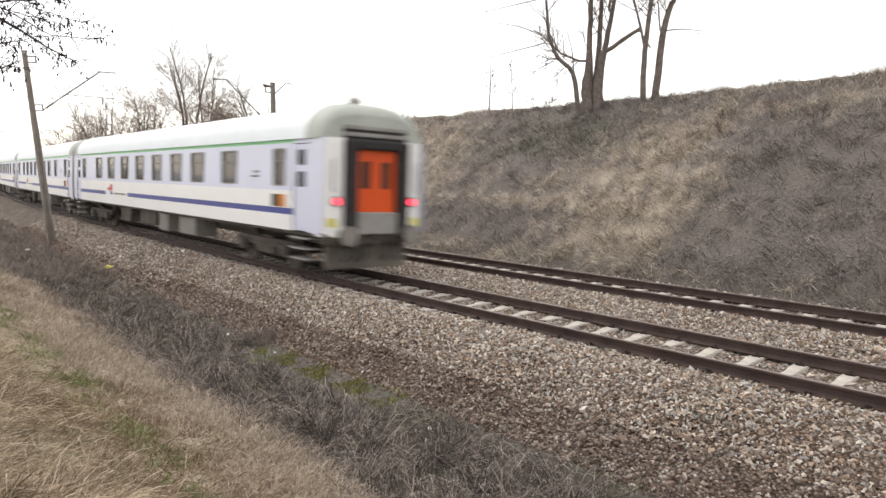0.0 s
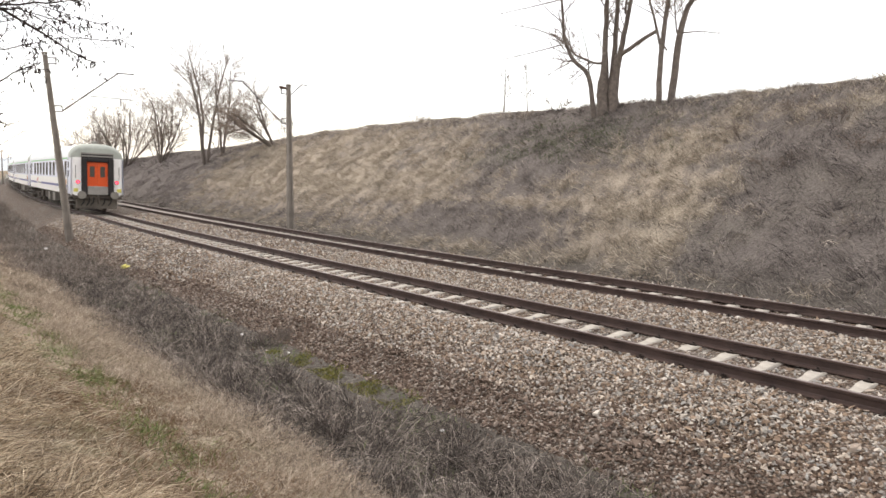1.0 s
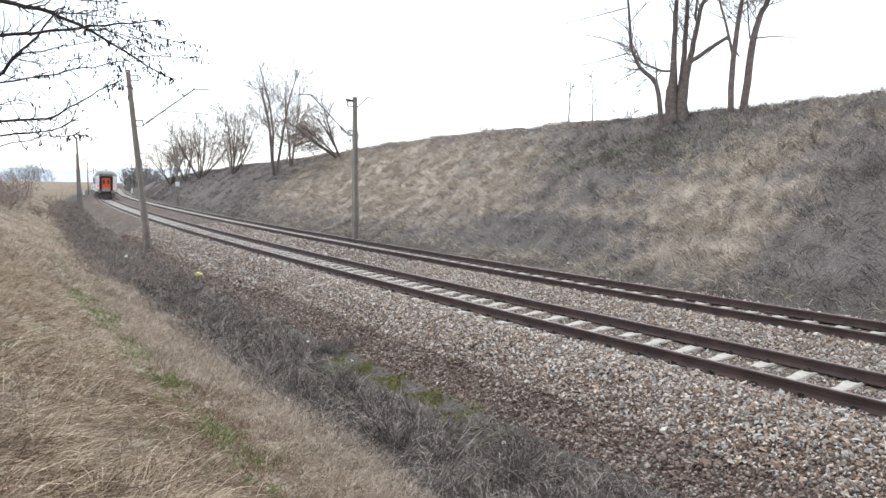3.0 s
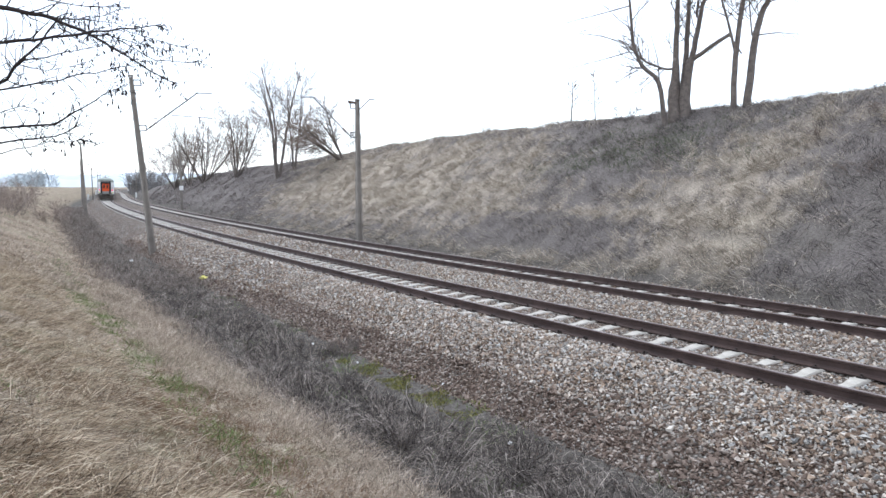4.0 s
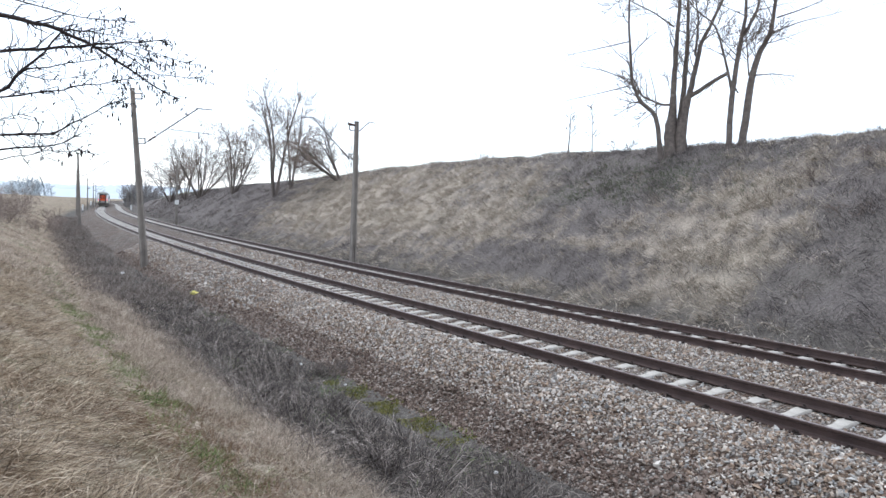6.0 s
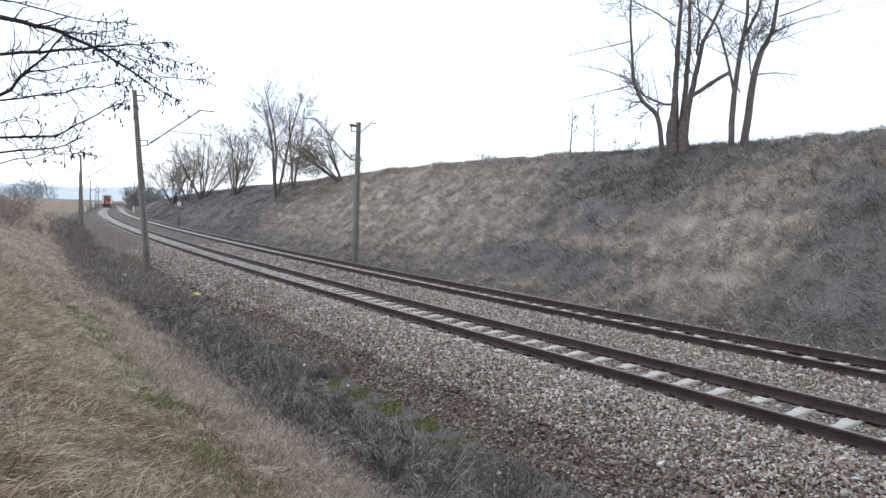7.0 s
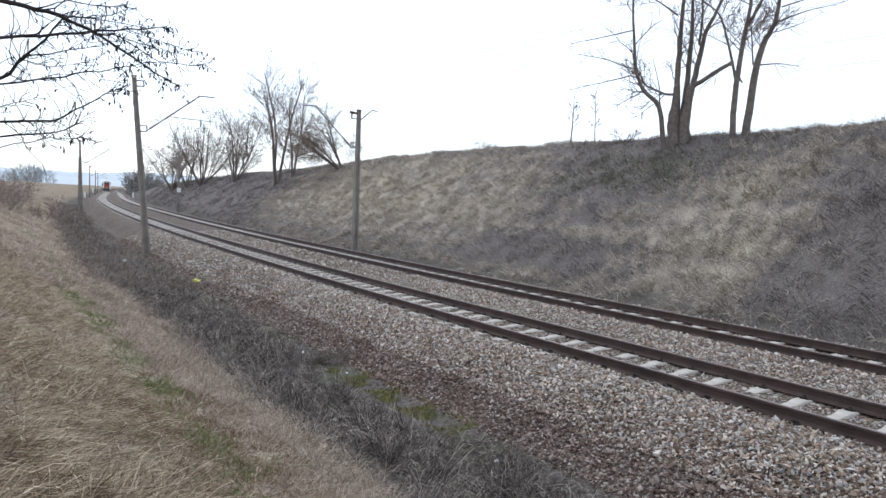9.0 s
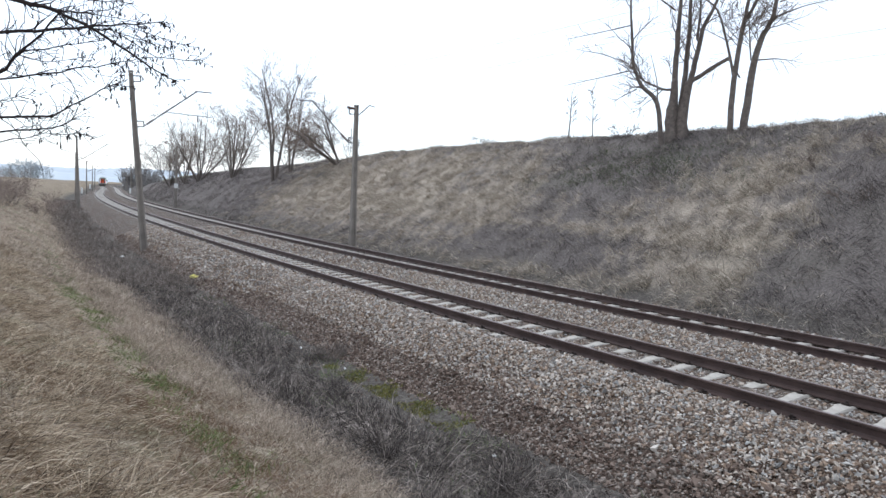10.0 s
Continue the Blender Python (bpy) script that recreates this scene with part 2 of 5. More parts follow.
def ground_material():
    n = Nodes("ground_soil_and_grass")
    p = n.world()
    at = n.t.nodes.new("ShaderNodeAttribute")
    at.attribute_name = "offset"
    off = n.math("ADD", at.outputs["Fac"], n.math("MULTIPLY", n.math("SUBTRACT", n.noise(p, 0.9), 0.5), 1.6))
    fine, mid, broad = n.noise(p, 14.0, 6.0), n.noise(p, 2.2), n.noise(p, 0.28, 3.0)
    straw = n.ramp(fine, [(0.3, (0.14, 0.111, 0.083)), (0.7, (0.47, 0.39, 0.297))])
    brown = n.ramp(fine, [(0.3, (0.115, 0.089, 0.067)), (0.7, (0.36, 0.287, 0.215))])
    green = n.ramp(fine, [(0.3, (0.07, 0.085, 0.035)), (0.7, (0.19, 0.2, 0.095))])
    # ditch soil, darkened further to paint the shade among the stems
    dark = n.ramp(fine, [(0.3, (0.055, 0.048, 0.043)), (0.7, (0.165, 0.15, 0.132))])
    dim = n.ramp(fine, [(0.3, (0.085, 0.075, 0.07)), (0.7, (0.22, 0.195, 0.18))])
    pale = n.ramp(fine, [(0.3, (0.23, 0.195, 0.157)), (0.7, (0.5, 0.43, 0.35))])
    bleach = n.t.nodes.new("ShaderNodeAttribute")
    bleach.attribute_name = "bleached"
    near = n.mix(n.ramp(n.noise(p, 0.75), [(0.42, 0.0), (0.56, 0.95)]), straw, brown)
    near = n.mix(n.ramp(n.noise(p, 1.1, 3.0), [(0.52, 0.0), (0.66, 0.6)]), near, green)
    bank = n.mix(n.ramp(n.math("ADD", bleach.outputs["Fac"], n.math("MULTIPLY", n.math("SUBTRACT", mid, 0.5), 0.5)), [(0.25, 0.0), (0.7, 1.0)]), dim, pale)
    bank = n.mix(n.ramp(n.noise(p, 0.16, 2.0), [(0.58, 0.0), (0.75, 0.12)]), bank, green)
    field = n.mix(n.ramp(broad, [(0.4, 0.0), (0.6, 1.0)]), (0.2, 0.17, 0.1), (0.16, 0.17, 0.07))
    a = n.mix(n.ramp(n.math("DIVIDE", n.math("ADD", off, 5.6), 1.0), [(0.0, 0.0), (1.0, 1.0)]), near, dark)
    b = n.mix(n.ramp(n.math("SUBTRACT", off, 8.6), [(0.0, 0.0), (1.0, 1.0)]), a, bank)
    c = n.mix(n.ramp(n.math("DIVIDE", n.math("SUBTRACT", off, 18.0), 4.0), [(0.0, 0.0), (1.0, 1.0)]), b, field)
    d = n.mix(n.ramp(n.math("DIVIDE", n.math("SUBTRACT", -16.0, off), 20.0), [(0.0, 0.0), (1.0, 1.0)]), c, (0.33, 0.27, 0.15))
    n.bump(n.math("ADD", fine, mid), 0.8, 0.08)
    return n.done(d, 0.95, 0.0, 0.1)


def ballast_material():
    n = Nodes("crushed_stone")
    p = n.world()
    v = n.node("ShaderNodeTexVoronoi", Vector=p, Scale=24.0)
    cell = n.node("ShaderNodeSeparateColor", Color=v.outputs["Color"]).outputs[0]
    base = n.ramp(cell, [(0.0, (0.10, 0.07, 0.055)), (0.35, (0.22, 0.165, 0.13)), (0.7, (0.33, 0.285, 0.245)), (1.0, (0.55, 0.52, 0.48))])
    rust = n.ramp(n.noise(p, 0.7), [(0.42, 0.0), (0.65, 0.45)])
    col = n.mix(rust, base, (0.2, 0.125, 0.085))
    # shade between the stones, painted: colour darkens towards the cell edges
    gap_shade = n.ramp(v.outputs["Distance"], [(0.25, 1.0), (0.6, 0.35)])
    n.bump(n.math("MULTIPLY", v.outputs["Distance"], -1.0), 1.0, 0.05)
    return n.done(n.mix(1.0, col, gap_shade, "MULTIPLY"), 0.9, 0.0, 0.2)


M_GROUND = ground_material()
M_BALLAST = ballast_material()
M_STONE = varied("ballast_stones", [(0.0, (0.055, 0.042, 0.034)), (0.2, (0.2, 0.145, 0.108)), (0.38, (0.36, 0.272, 0.2)), (0.5, (0.225, 0.225, 0.22)), (0.6, (0.43, 0.355, 0.285)), (0.72, (0.4, 0.4, 0.385)), (0.82, (0.53, 0.46, 0.385)), (0.92, (0.62, 0.585, 0.54)), (0.98, (0.84, 0.825, 0.8))], 0.85, 0.5, 0.18)
M_DIRTY = varied("soiled_ballast_stones", [(0.0, (0.05, 0.036, 0.028)), (0.35, (0.14, 0.1, 0.08)), (0.7, (0.25, 0.195, 0.16)), (0.88, (0.4, 0.35, 0.305)), (1.0, (0.7, 0.67, 0.63))], 0.9, 0.5, 0.22)
M_RAIL = worn("rusted_rail_steel", (0.042, 0.029, 0.026), (0.105, 0.071, 0.062), 3.0, 0.6, 0.3, 0.3)
M_HEAD = worn("worn_rail_top", (0.16, 0.12, 0.11), (0.3, 0.26, 0.25), 5.0, 0.45, 0.6)
M_SLEEPER = worn("weathered_concrete", (0.31, 0.283, 0.246), (0.58, 0.55, 0.5), 5.0, 0.9, 0.0, 0.3)
M_CLIP = worn("dark_iron", (0.02, 0.016, 0.014), (0.06, 0.045, 0.04), 12.0, 0.6, 0.4)
M_MAST = worn("grey_mast_concrete", (0.15, 0.13, 0.115), (0.33, 0.3, 0.265), 1.5, 0.9, 0.0, 0.4, fine=40.0)
M_STEEL = worn("dull_galvanised_steel", (0.09, 0.085, 0.085), (0.2, 0.19, 0.19), 4.0, 0.55, 0.5)
M_WIRE = worn("copper_wire_dark", (0.05, 0.045, 0.04), (0.09, 0.08, 0.07), 4.0, 0.5, 0.5)
M_PORCELAIN = worn("brown_insulator", (0.06, 0.03, 0.02), (0.12, 0.06, 0.04), 10.0, 0.25)
M_WHITE = worn("white_enamel", (0.62, 0.62, 0.6), (0.8, 0.8, 0.78), 4.0, 0.5)
M_BARK = worn("grey_brown_bark", (0.075, 0.062, 0.056), (0.23, 0.195, 0.17), 5.0, 0.95, 0.0, 0.9, fine=22.0)
M_TWIG = varied("bare_twigs", [(0.0, (0.1, 0.078, 0.066)), (1.0, (0.27, 0.215, 0.18))])
# twig brown with distance haze put into the colour as paleness
M_HAZE = varied("haze_paled_twigs", [(0.0, (0.16, 0.125, 0.108)), (1.0, (0.4, 0.33, 0.28))])
M_ALDER = varied("dark_alder_twigs", [(0.0, (0.022, 0.017, 0.017)), (1.0, (0.06, 0.047, 0.045))])
M_CRASH = worn("coach_cream_white", (0.8, 0.8, 0.79), (0.88, 0.88, 0.87), 0.6, 0.35, fine=5.0)
M_LILAC = worn("coach_pale_blue_grey", (0.61, 0.64, 0.77), (0.68, 0.71, 0.83), 0.6, 0.35, fine=5.0)
M_BLUE = worn("coach_dark_blue", (0.05, 0.06, 0.25), (0.07, 0.085, 0.31), 0.8, 0.35)
M_GREEN = worn("coach_light_green", (0.2, 0.56, 0.25), (0.26, 0.64, 0.3), 0.8, 0.4)
M_ROOF = worn("coach_roof_pale_grey", (0.66, 0.72, 0.75), (0.77, 0.82, 0.84), 0.5, 0.5, fine=4.0)
M_DOME = worn("coach_roof_end_grimy", (0.32, 0.35, 0.32), (0.45, 0.48, 0.44), 1.2, 0.6, fine=8.0)
M_ORANGE = worn("orange_red_door", (0.62, 0.075, 0.015), (0.75, 0.11, 0.025), 1.5, 0.4)
M_RED = worn("emblem_red", (0.5, 0.04, 0.04), (0.62, 0.07, 0.06), 2.0, 0.4)
M_RUBBER = worn("black_rubber", (0.016, 0.015, 0.016), (0.04, 0.037, 0.038), 4.0, 0.75)
M_UNDER = worn("grimy_underframe", (0.04, 0.034, 0.03), (0.15, 0.128, 0.11), 2.0, 0.85)
M_GUARD = worn("grimy_guard_board", (0.09, 0.08, 0.068), (0.24, 0.215, 0.185), 2.0, 0.85)
M_BOXGREY = worn("dusty_grey_box", (0.16, 0.15, 0.135), (0.28, 0.265, 0.24), 2.0, 0.8)
M_PANEL = worn("grimy_grey_panel", (0.2, 0.19, 0.18), (0.33, 0.32, 0.3), 2.0, 0.7)
M_YELLOW = worn("faded_yellow_paint", (0.6, 0.55, 0.12), (0.72, 0.68, 0.2), 6.0, 0.6)
M_SIGN = worn("orange_panel", (0.55, 0.2, 0.03), (0.65, 0.26, 0.05), 6.0, 0.5)
# brown with the coach's inner gloom put into the colour
M_INSIDE = worn("interior_gloom_brown", (0.05, 0.035, 0.025), (0.1, 0.07, 0.05), 1.0, 0.8)


def glass_material():
    n = Nodes("tinted_coach_glass")
    n.bsdf.inputs["Transmission Weight"].default_value = 0.35
    n.bsdf.inputs["IOR"].default_value = 1.45
    return n.done((0.085, 0.066, 0.054), 0.06, 0.0, 0.32)


def lamp_material():
    n = Nodes("red_tail_lamp")
    n.bsdf.inputs["Emission Color"].default_value = (1.0, 0.05, 0.09, 1)
    n.bsdf.inputs["Emission Strength"].default_value = 3.0
    return n.done((0.7, 0.02, 0.03), 0.3)


M_GLASS, M_LAMP = glass_material(), lamp_material()

# ---- ground: one sheet to the horizon ----
steps_s = np.concatenate([np.linspace(-160, -20, 30, endpoint=False), np.arange(-20, 40, 0.4), np.arange(40, 110, 1.0),
                          np.arange(110, 420, 6.0), np.geomspace(420, 2900, 24)])
steps_o = np.concatenate([-np.geomspace(3000, 30, 26), np.linspace(-29, -12, 18), np.arange(-11.7, -2.2, 0.25), (-2.0, 0, 3, 7.0, 7.2),
                          np.arange(7.4, 22, 0.4), np.geomspace(22.5, 2500, 36)])


def sheet(name, ss, oo, height, mats):
    S2, O2 = np.meshgrid(ss, oo, indexing="ij")
    x, y, h = along(S2, O2)
    V = np.stack([x, y, height(S2, O2)], -1).reshape(-1, 3)
    a, b = len(ss), len(oo)
    i = (np.arange(a - 1)[:, None] * b + np.arange(b - 1)[None]).ravel()
    me = mesh_np(name, V, np.stack([i, i + b, i + b + 1, i + 1], 1), mats, smooth=True)
    me.attributes.new("offset", "FLOAT", "POINT").data.foreach_set("value", O2.astype(np.float32).ravel())
    me.attributes.new("bleached", "FLOAT", "POINT").data.foreach_set("value", paleness(S2, O2).astype(np.float32).ravel())
    return new(name, me)


ground = tagged(sheet("ground", steps_s, steps_o, ground_z, M_GROUND), "railway cutting of dry straw-coloured grass and brown soil", "ground", kind="structure")
bed_o = np.concatenate([np.arange(-2.6, 0, 0.18), np.arange(0.0, 6.2, 0.25), np.arange(6.2, 7.35, 0.18)])
bed_s = np.concatenate([np.arange(-40, 40, 0.3), np.arange(40, 120, 1.0), np.arange(120, 700, 6.0)])
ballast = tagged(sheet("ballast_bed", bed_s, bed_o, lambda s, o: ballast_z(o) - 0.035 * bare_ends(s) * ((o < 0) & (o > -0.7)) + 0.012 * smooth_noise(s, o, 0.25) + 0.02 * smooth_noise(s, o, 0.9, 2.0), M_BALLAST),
                 "bed of brown and grey crushed stone under both tracks", "ballast", kind="structure")


# ---- tracks ----
def rail_mesh(o, s0=-40.0, s1=700.0):
    prof = [(-0.075, -0.172), (-0.075, -0.16), (-0.022, -0.145), (-0.009, -0.125), (-0.009, -0.05), (-0.036, -0.036), (-0.036, -0.008), (-0.028, 0.0),
            (0.028, 0.0), (0.036, -0.008), (0.036, -0.036), (0.009, -0.05), (0.009, -0.125), (0.022, -0.145), (0.075, -0.16), (0.075, -0.172)]
    ss = np.concatenate([np.arange(s0, 120, 2.0), np.arange(120, s1, 6.0)])
    p, k = np.array(prof), len(prof)
    x, y, h = along(ss[:, None], o + p[None, :, 0])
    z = np.broadcast_to(p[None, :, 1] + float(cant_z(o)), x.shape)
    V = np.stack([x, y, z], -1).reshape(-1, 3)
    i = np.arange(len(ss) - 1)[:, None] * k + np.arange(k)[None]
    j = np.arange(len(ss) - 1)[:, None] * k + (np.arange(k)[None] + 1) % k
    F = np.stack([i, j, j + k, i + k], -1).reshape(-1, 4)
    me = mesh_np("rail", V, F, [M_RAIL, M_HEAD])
    idx = np.zeros((len(ss) - 1, k), np.int32)
    idx[:, 7] = 1
    me.polygons.foreach_set("material_index", idx.ravel())
    return me


def sleeper_mesh():
    """Pre-stressed concrete sleeper, 2.6 m, waisted in the middle; its rail seat is at z 0."""
    bm = bmesh.new()
    stations = [(-1.3, -0.035, 0.13), (-1.24, -0.005, 0.15), (-0.98, 0.0, 0.15), (-0.5, 0.0, 0.145), (-0.25, -0.035, 0.12),
                (0.25, -0.035, 0.12), (0.5, 0.0, 0.145), (0.98, 0.0, 0.15), (1.24, -0.005, 0.15), (1.3, -0.035, 0.13)]
    rings = []
    for y, z, w in stations:
        rings.append([bm.verts.new((a * w, y, zz)) for a, zz in ((-1, -0.2), (-0.72, z - 0.02), (-0.6, z), (0.6, z), (0.72, z - 0.02), (1, -0.2))])
    for a, b in zip(rings, rings[1:]):
        for i in range(6):
            bm.faces.new((a[i], b[i], b[(i + 1) % 6], a[(i + 1) % 6]))
    bm.faces.new(rings[0])
    bm.faces.new(rings[-1][::-1])
    bmesh.ops.recalc_face_normals(bm, faces=bm.faces)
    me = bpy.data.meshes.new("sleeper")
    bm.to_mesh(me)
    bm.free()
    me.materials.append(M_SLEEPER)
    return me


def clip_mesh():
    bm = bmesh.new()
    box(bm, -0.06, -0.035, -0.004, 0.06, 0.035, 0.018)
    rod(bm, (0, 0, 0.01), (0, 0, 0.06), 0.02, 0.016, 6)
    box(bm, -0.03, -0.06, 0.02, 0.03, 0.0, 0.034)
    me = bpy.data.meshes.new("rail_clip")
    bm.to_mesh(me)
    bm.free()
    me.materials.append(M_CLIP)
    return me


SLEEPER, CLIP = sleeper_mesh(), clip_mesh()
PITCH, FIRST = 0.624, -12.571
rng = np.random.default_rng(5)


def sleeper_pose(s, off):
    mid = off + GAUGE / 2
    x, y, h = along(s, mid)
    tilt = math.degrees(math.atan(CANT))
    return pose(float(x), float(y), float(cant_z(mid)) - 0.174, 0, 0, -math.degrees(float(h))) @ pose(0, 0, 0, 0, tilt, 0) @ pose(0, 0, 0, 0, 0, 90 + rng.normal() * 0.5)


def build_track(label, off):
    track = tagged(empty("railway_track"), label, "railway track", group="railway tracks")
    for o in (off, off + GAUGE):
        share("rail", rail_mesh(o), track, label="rust-brown steel rail with a worn top")
    far = []
    for i in range(640):
        s = FIRST + i * PITCH
        m = sleeper_pose(s, off)
        if i < 290:
            ob = share("sleeper", SLEEPER, track, m)
            if i < 75:
                for y in (-GAUGE / 2 - 0.11, -GAUGE / 2 + 0.11, GAUGE / 2 - 0.11, GAUGE / 2 + 0.11):
                    share("rail_clip", CLIP, ob, pose(0, y, 0.0, 0, 0, 0 if abs(y) > GAUGE / 2 else 180))
        else:
            far.append(m)
    co = np.array([v.co for v in SLEEPER.vertices])
    V = np.concatenate([co @ np.array(m.to_3x3()).T + np.array(m.translation) for m in far])
    quads = [list(p.vertices) for p in SLEEPER.polygons if len(p.vertices) == 4]
    F = np.concatenate([np.array(quads) + k * len(co) for k in range(len(far))])
    tagged(share("distant_sleeper_run", mesh_np("distant_sleeper_run", V, F, M_SLEEPER), track), kind="stuff")
    return track


build_track("nearer railway track with rusty rails on pale concrete sleepers", 0.0)
build_track("second railway track at the foot of the grassy bank", SECOND)


# ---- catenary masts ----
def build_mast(label, s, o, height, arm_side, lean=0.0, sign=False, rear_arm=False, drop=2.55, rise=1.7, reach=2.95):
    """Precast mast with slotted sides. arm_side: +1 when the tracks lie to larger offsets. Local x points across the line, to larger offsets."""
    x, y, h = along(s, o)
    z = float(ground_z(s, o))
    mast = tagged(empty("catenary_mast", pose(float(x), float(y), z - 0.1, 0, lean, -math.degrees(float(h)))), label, "catenary mast", group="catenary masts")
    bm = bmesh.new()
    for a in (-1, 1):
        r = bmesh.ops.create_cube(bm, size=1.0)
        for v in r["verts"]:
            t = 0.5 + v.co.z
            w = 0.16 - 0.068 * t
            v.co = Vector((a * (w * 0.72) + v.co.x * w * 0.56, v.co.y * (0.26 - 0.1 * t), t * height))
    r = bmesh.ops.create_cube(bm, size=1.0)
    for v in r["verts"]:
        t = 0.5 + v.co.z
        v.co = Vector((v.co.x * (0.2 - 0.085 * t), v.co.y * 0.09, t * (height - 0.05)))
    part("shaft", bm, M_MAST, mast)
    bm = bmesh.new()
    box(bm, -0.115, -0.1, height - 0.02, 0.115, 0.1, height + 0.05, 0.012)
    part("cap", bm, M_MAST, mast)
    for i in range(7):
        bm = bmesh.new()
        zz = 1.0 + i * (height - 2.0) / 7
        rod(bm, (-0.12 * arm_side, -0.16, zz), (-0.12 * arm_side, 0.16, zz), 0.02, n=6)
        part("step_bolt", bm, M_STEEL, mast)
    za = height - drop
    d = arm_side
    for zz in (height - 0.45, za):
        bm = bmesh.new()
        for k in (0, 0.26):
            box(bm, min(0.1 * d, 0.42 * d), -0.03, zz + k - 0.025, max(0.1 * d, 0.42 * d), 0.03, zz + k + 0.025)
        box(bm, min(0.38 * d, 0.43 * d), -0.03, zz, max(0.38 * d, 0.43 * d), 0.03, zz + 0.26)
        part("bracket", bm, M_STEEL, mast)
    bm = bmesh.new()
    slope = rise / (reach - 0.43)
    knee = za + 0.05 + 0.82 * slope
    rod(bm, (0.43 * d, 0, za + 0.05), (1.25 * d, 0, knee), 0.026, n=8)
    rod(bm, (1.25 * d, 0, knee), (reach * d, 0, za + 0.05 + rise), 0.034, n=8)
    rod(bm, ((reach - 0.1) * d, 0, za + 0.05 + rise), ((reach + 0.7) * d, 0, za + rise), 0.028, n=8)
    arm = part("cantilever_arm", bm, M_STEEL, mast)
    bm = bmesh.new()
    for k in range(5):
        f = 0.55 + k * 0.07
        rod(bm, (f * d, 0, za + 0.05 + (f - 0.43) * slope), ((f + 0.03) * d, 0, za + 0.05 + (f - 0.40) * slope), 0.075, 0.055, 10)
    part("insulator", bm, M_PORCELAIN, arm)
    if not rear_arm:
        bm = bmesh.new()
        rod(bm, (1.4 * d, 0, za + 0.72), (3.5 * d, 0, za + 0.5), 0.018, n=6)
        rod(bm, (2.9 * d, 0, za + 0.56), (2.9 * d, 0, za + 0.25), 0.03, n=6)
        part("registration_arm", bm, M_STEEL, mast)
    if rear_arm:
        bm = bmesh.new()
        rod(bm, (-0.1 * d, 0, height - 0.5), (-0.75 * d, 0, height + 0.1), 0.03, n=6)
        rod(bm, (-0.75 * d, 0, height + 0.1), (-1.1 * d, 0, height + 0.05), 0.025, n=6)
        part("feeder_arm", bm, M_STEEL, mast)
        bm = bmesh.new()
        rod(bm, (0.1 * d, 0, height - 0.15), (0.5 * d, 0, height - 0.12), 0.05, 0.07, 8)
        part("feeder_insulator", bm, M_PORCELAIN, mast)
    if sign:
        bm = bmesh.new()
        box(bm, -0.24, -0.2, 2.6, 0.24, -0.16, 3.15, 0.01)
        part("sign_plate", bm, M_WHITE, mast, "blank white sign plate")
    return mast


build_mast("leaning grey concrete catenary mast beside the ballast shoulder", 28.6, -2.14, 8.72, 1, lean=-4.3)
build_mast("upright grey concrete catenary mast at the foot of the bank", 26.4, 7.8, 7.6, -1, rear_arm=True, drop=1.95, rise=1.9, reach=2.45)
build_mast("distant concrete catenary mast beside the ballast", 77.0, -2.75, 8.2, 1, lean=-1.5)
build_mast("distant concrete catenary mast with a white sign plate", 81.5, 7.8, 7.5, -1, sign=True, drop=1.95, rise=2.0, reach=2.7)
build_mast("far concrete catenary mast beside the line", 128.0, -3.0, 8.2, 1)
build_mast("far concrete catenary mast by the bank", 136.0, 7.8, 7.5, -1)
for s, o, d in ((180, -2.3, 1), (191, 7.8, -1), (232, -2.3, 1), (246, 7.8, -1), (285, -2.3, 1), (300, 7.8, -1)):
    build_mast("very distant catenary mast along the curve", s, o, 8.0, d)


def build_wire(label, off, anchors, high, sag):
    pts = []
    for a, b in zip(anchors, anchors[1:]):
        for k in range(12):
            t = k / 12
            s = a + (b - a) * t
            x, y, h = along(s, off)
            pts.append((float(x), float(y), high - sag * 4 * t * (1 - t)))
    V, F = tubes([(pts, [0.0022] * len(pts))], 5)
    return tagged(new("overhead_wire", mesh_np("overhead_wire", V, F, M_WIRE)), label, "overhead wire", group="overhead wires")


for off, anchors in ((0.75, (-26, 28.6, 77, 128, 180, 232, 285)), (SECOND + 0.75, (-28, 26.4, 81.5, 136, 191, 246, 300))):
    build_wire("thin dark contact wire hung over the track", off, anchors, 5.3, 0.05)
    build_wire("thin messenger wire sagging between the masts", off, anchors, 6.6, 0.9)


# ---- the train ----
LONG, HALF = 24.3, 1.41
WINDOWS = [(1.75, 2.4), (4.6, 5.65), (7.0, 8.1), (8.95, 10.0), (10.95, 12.0), (12.95, 14.0), (14.95, 16.0), (16.95, 18.0), (18.95, 20.0), (21.9, 22.55)]
LOGO = (15.1, 18.4)
DOORS = [(0.6, 1.36), (LONG - 1.36, LONG - 0.6)]


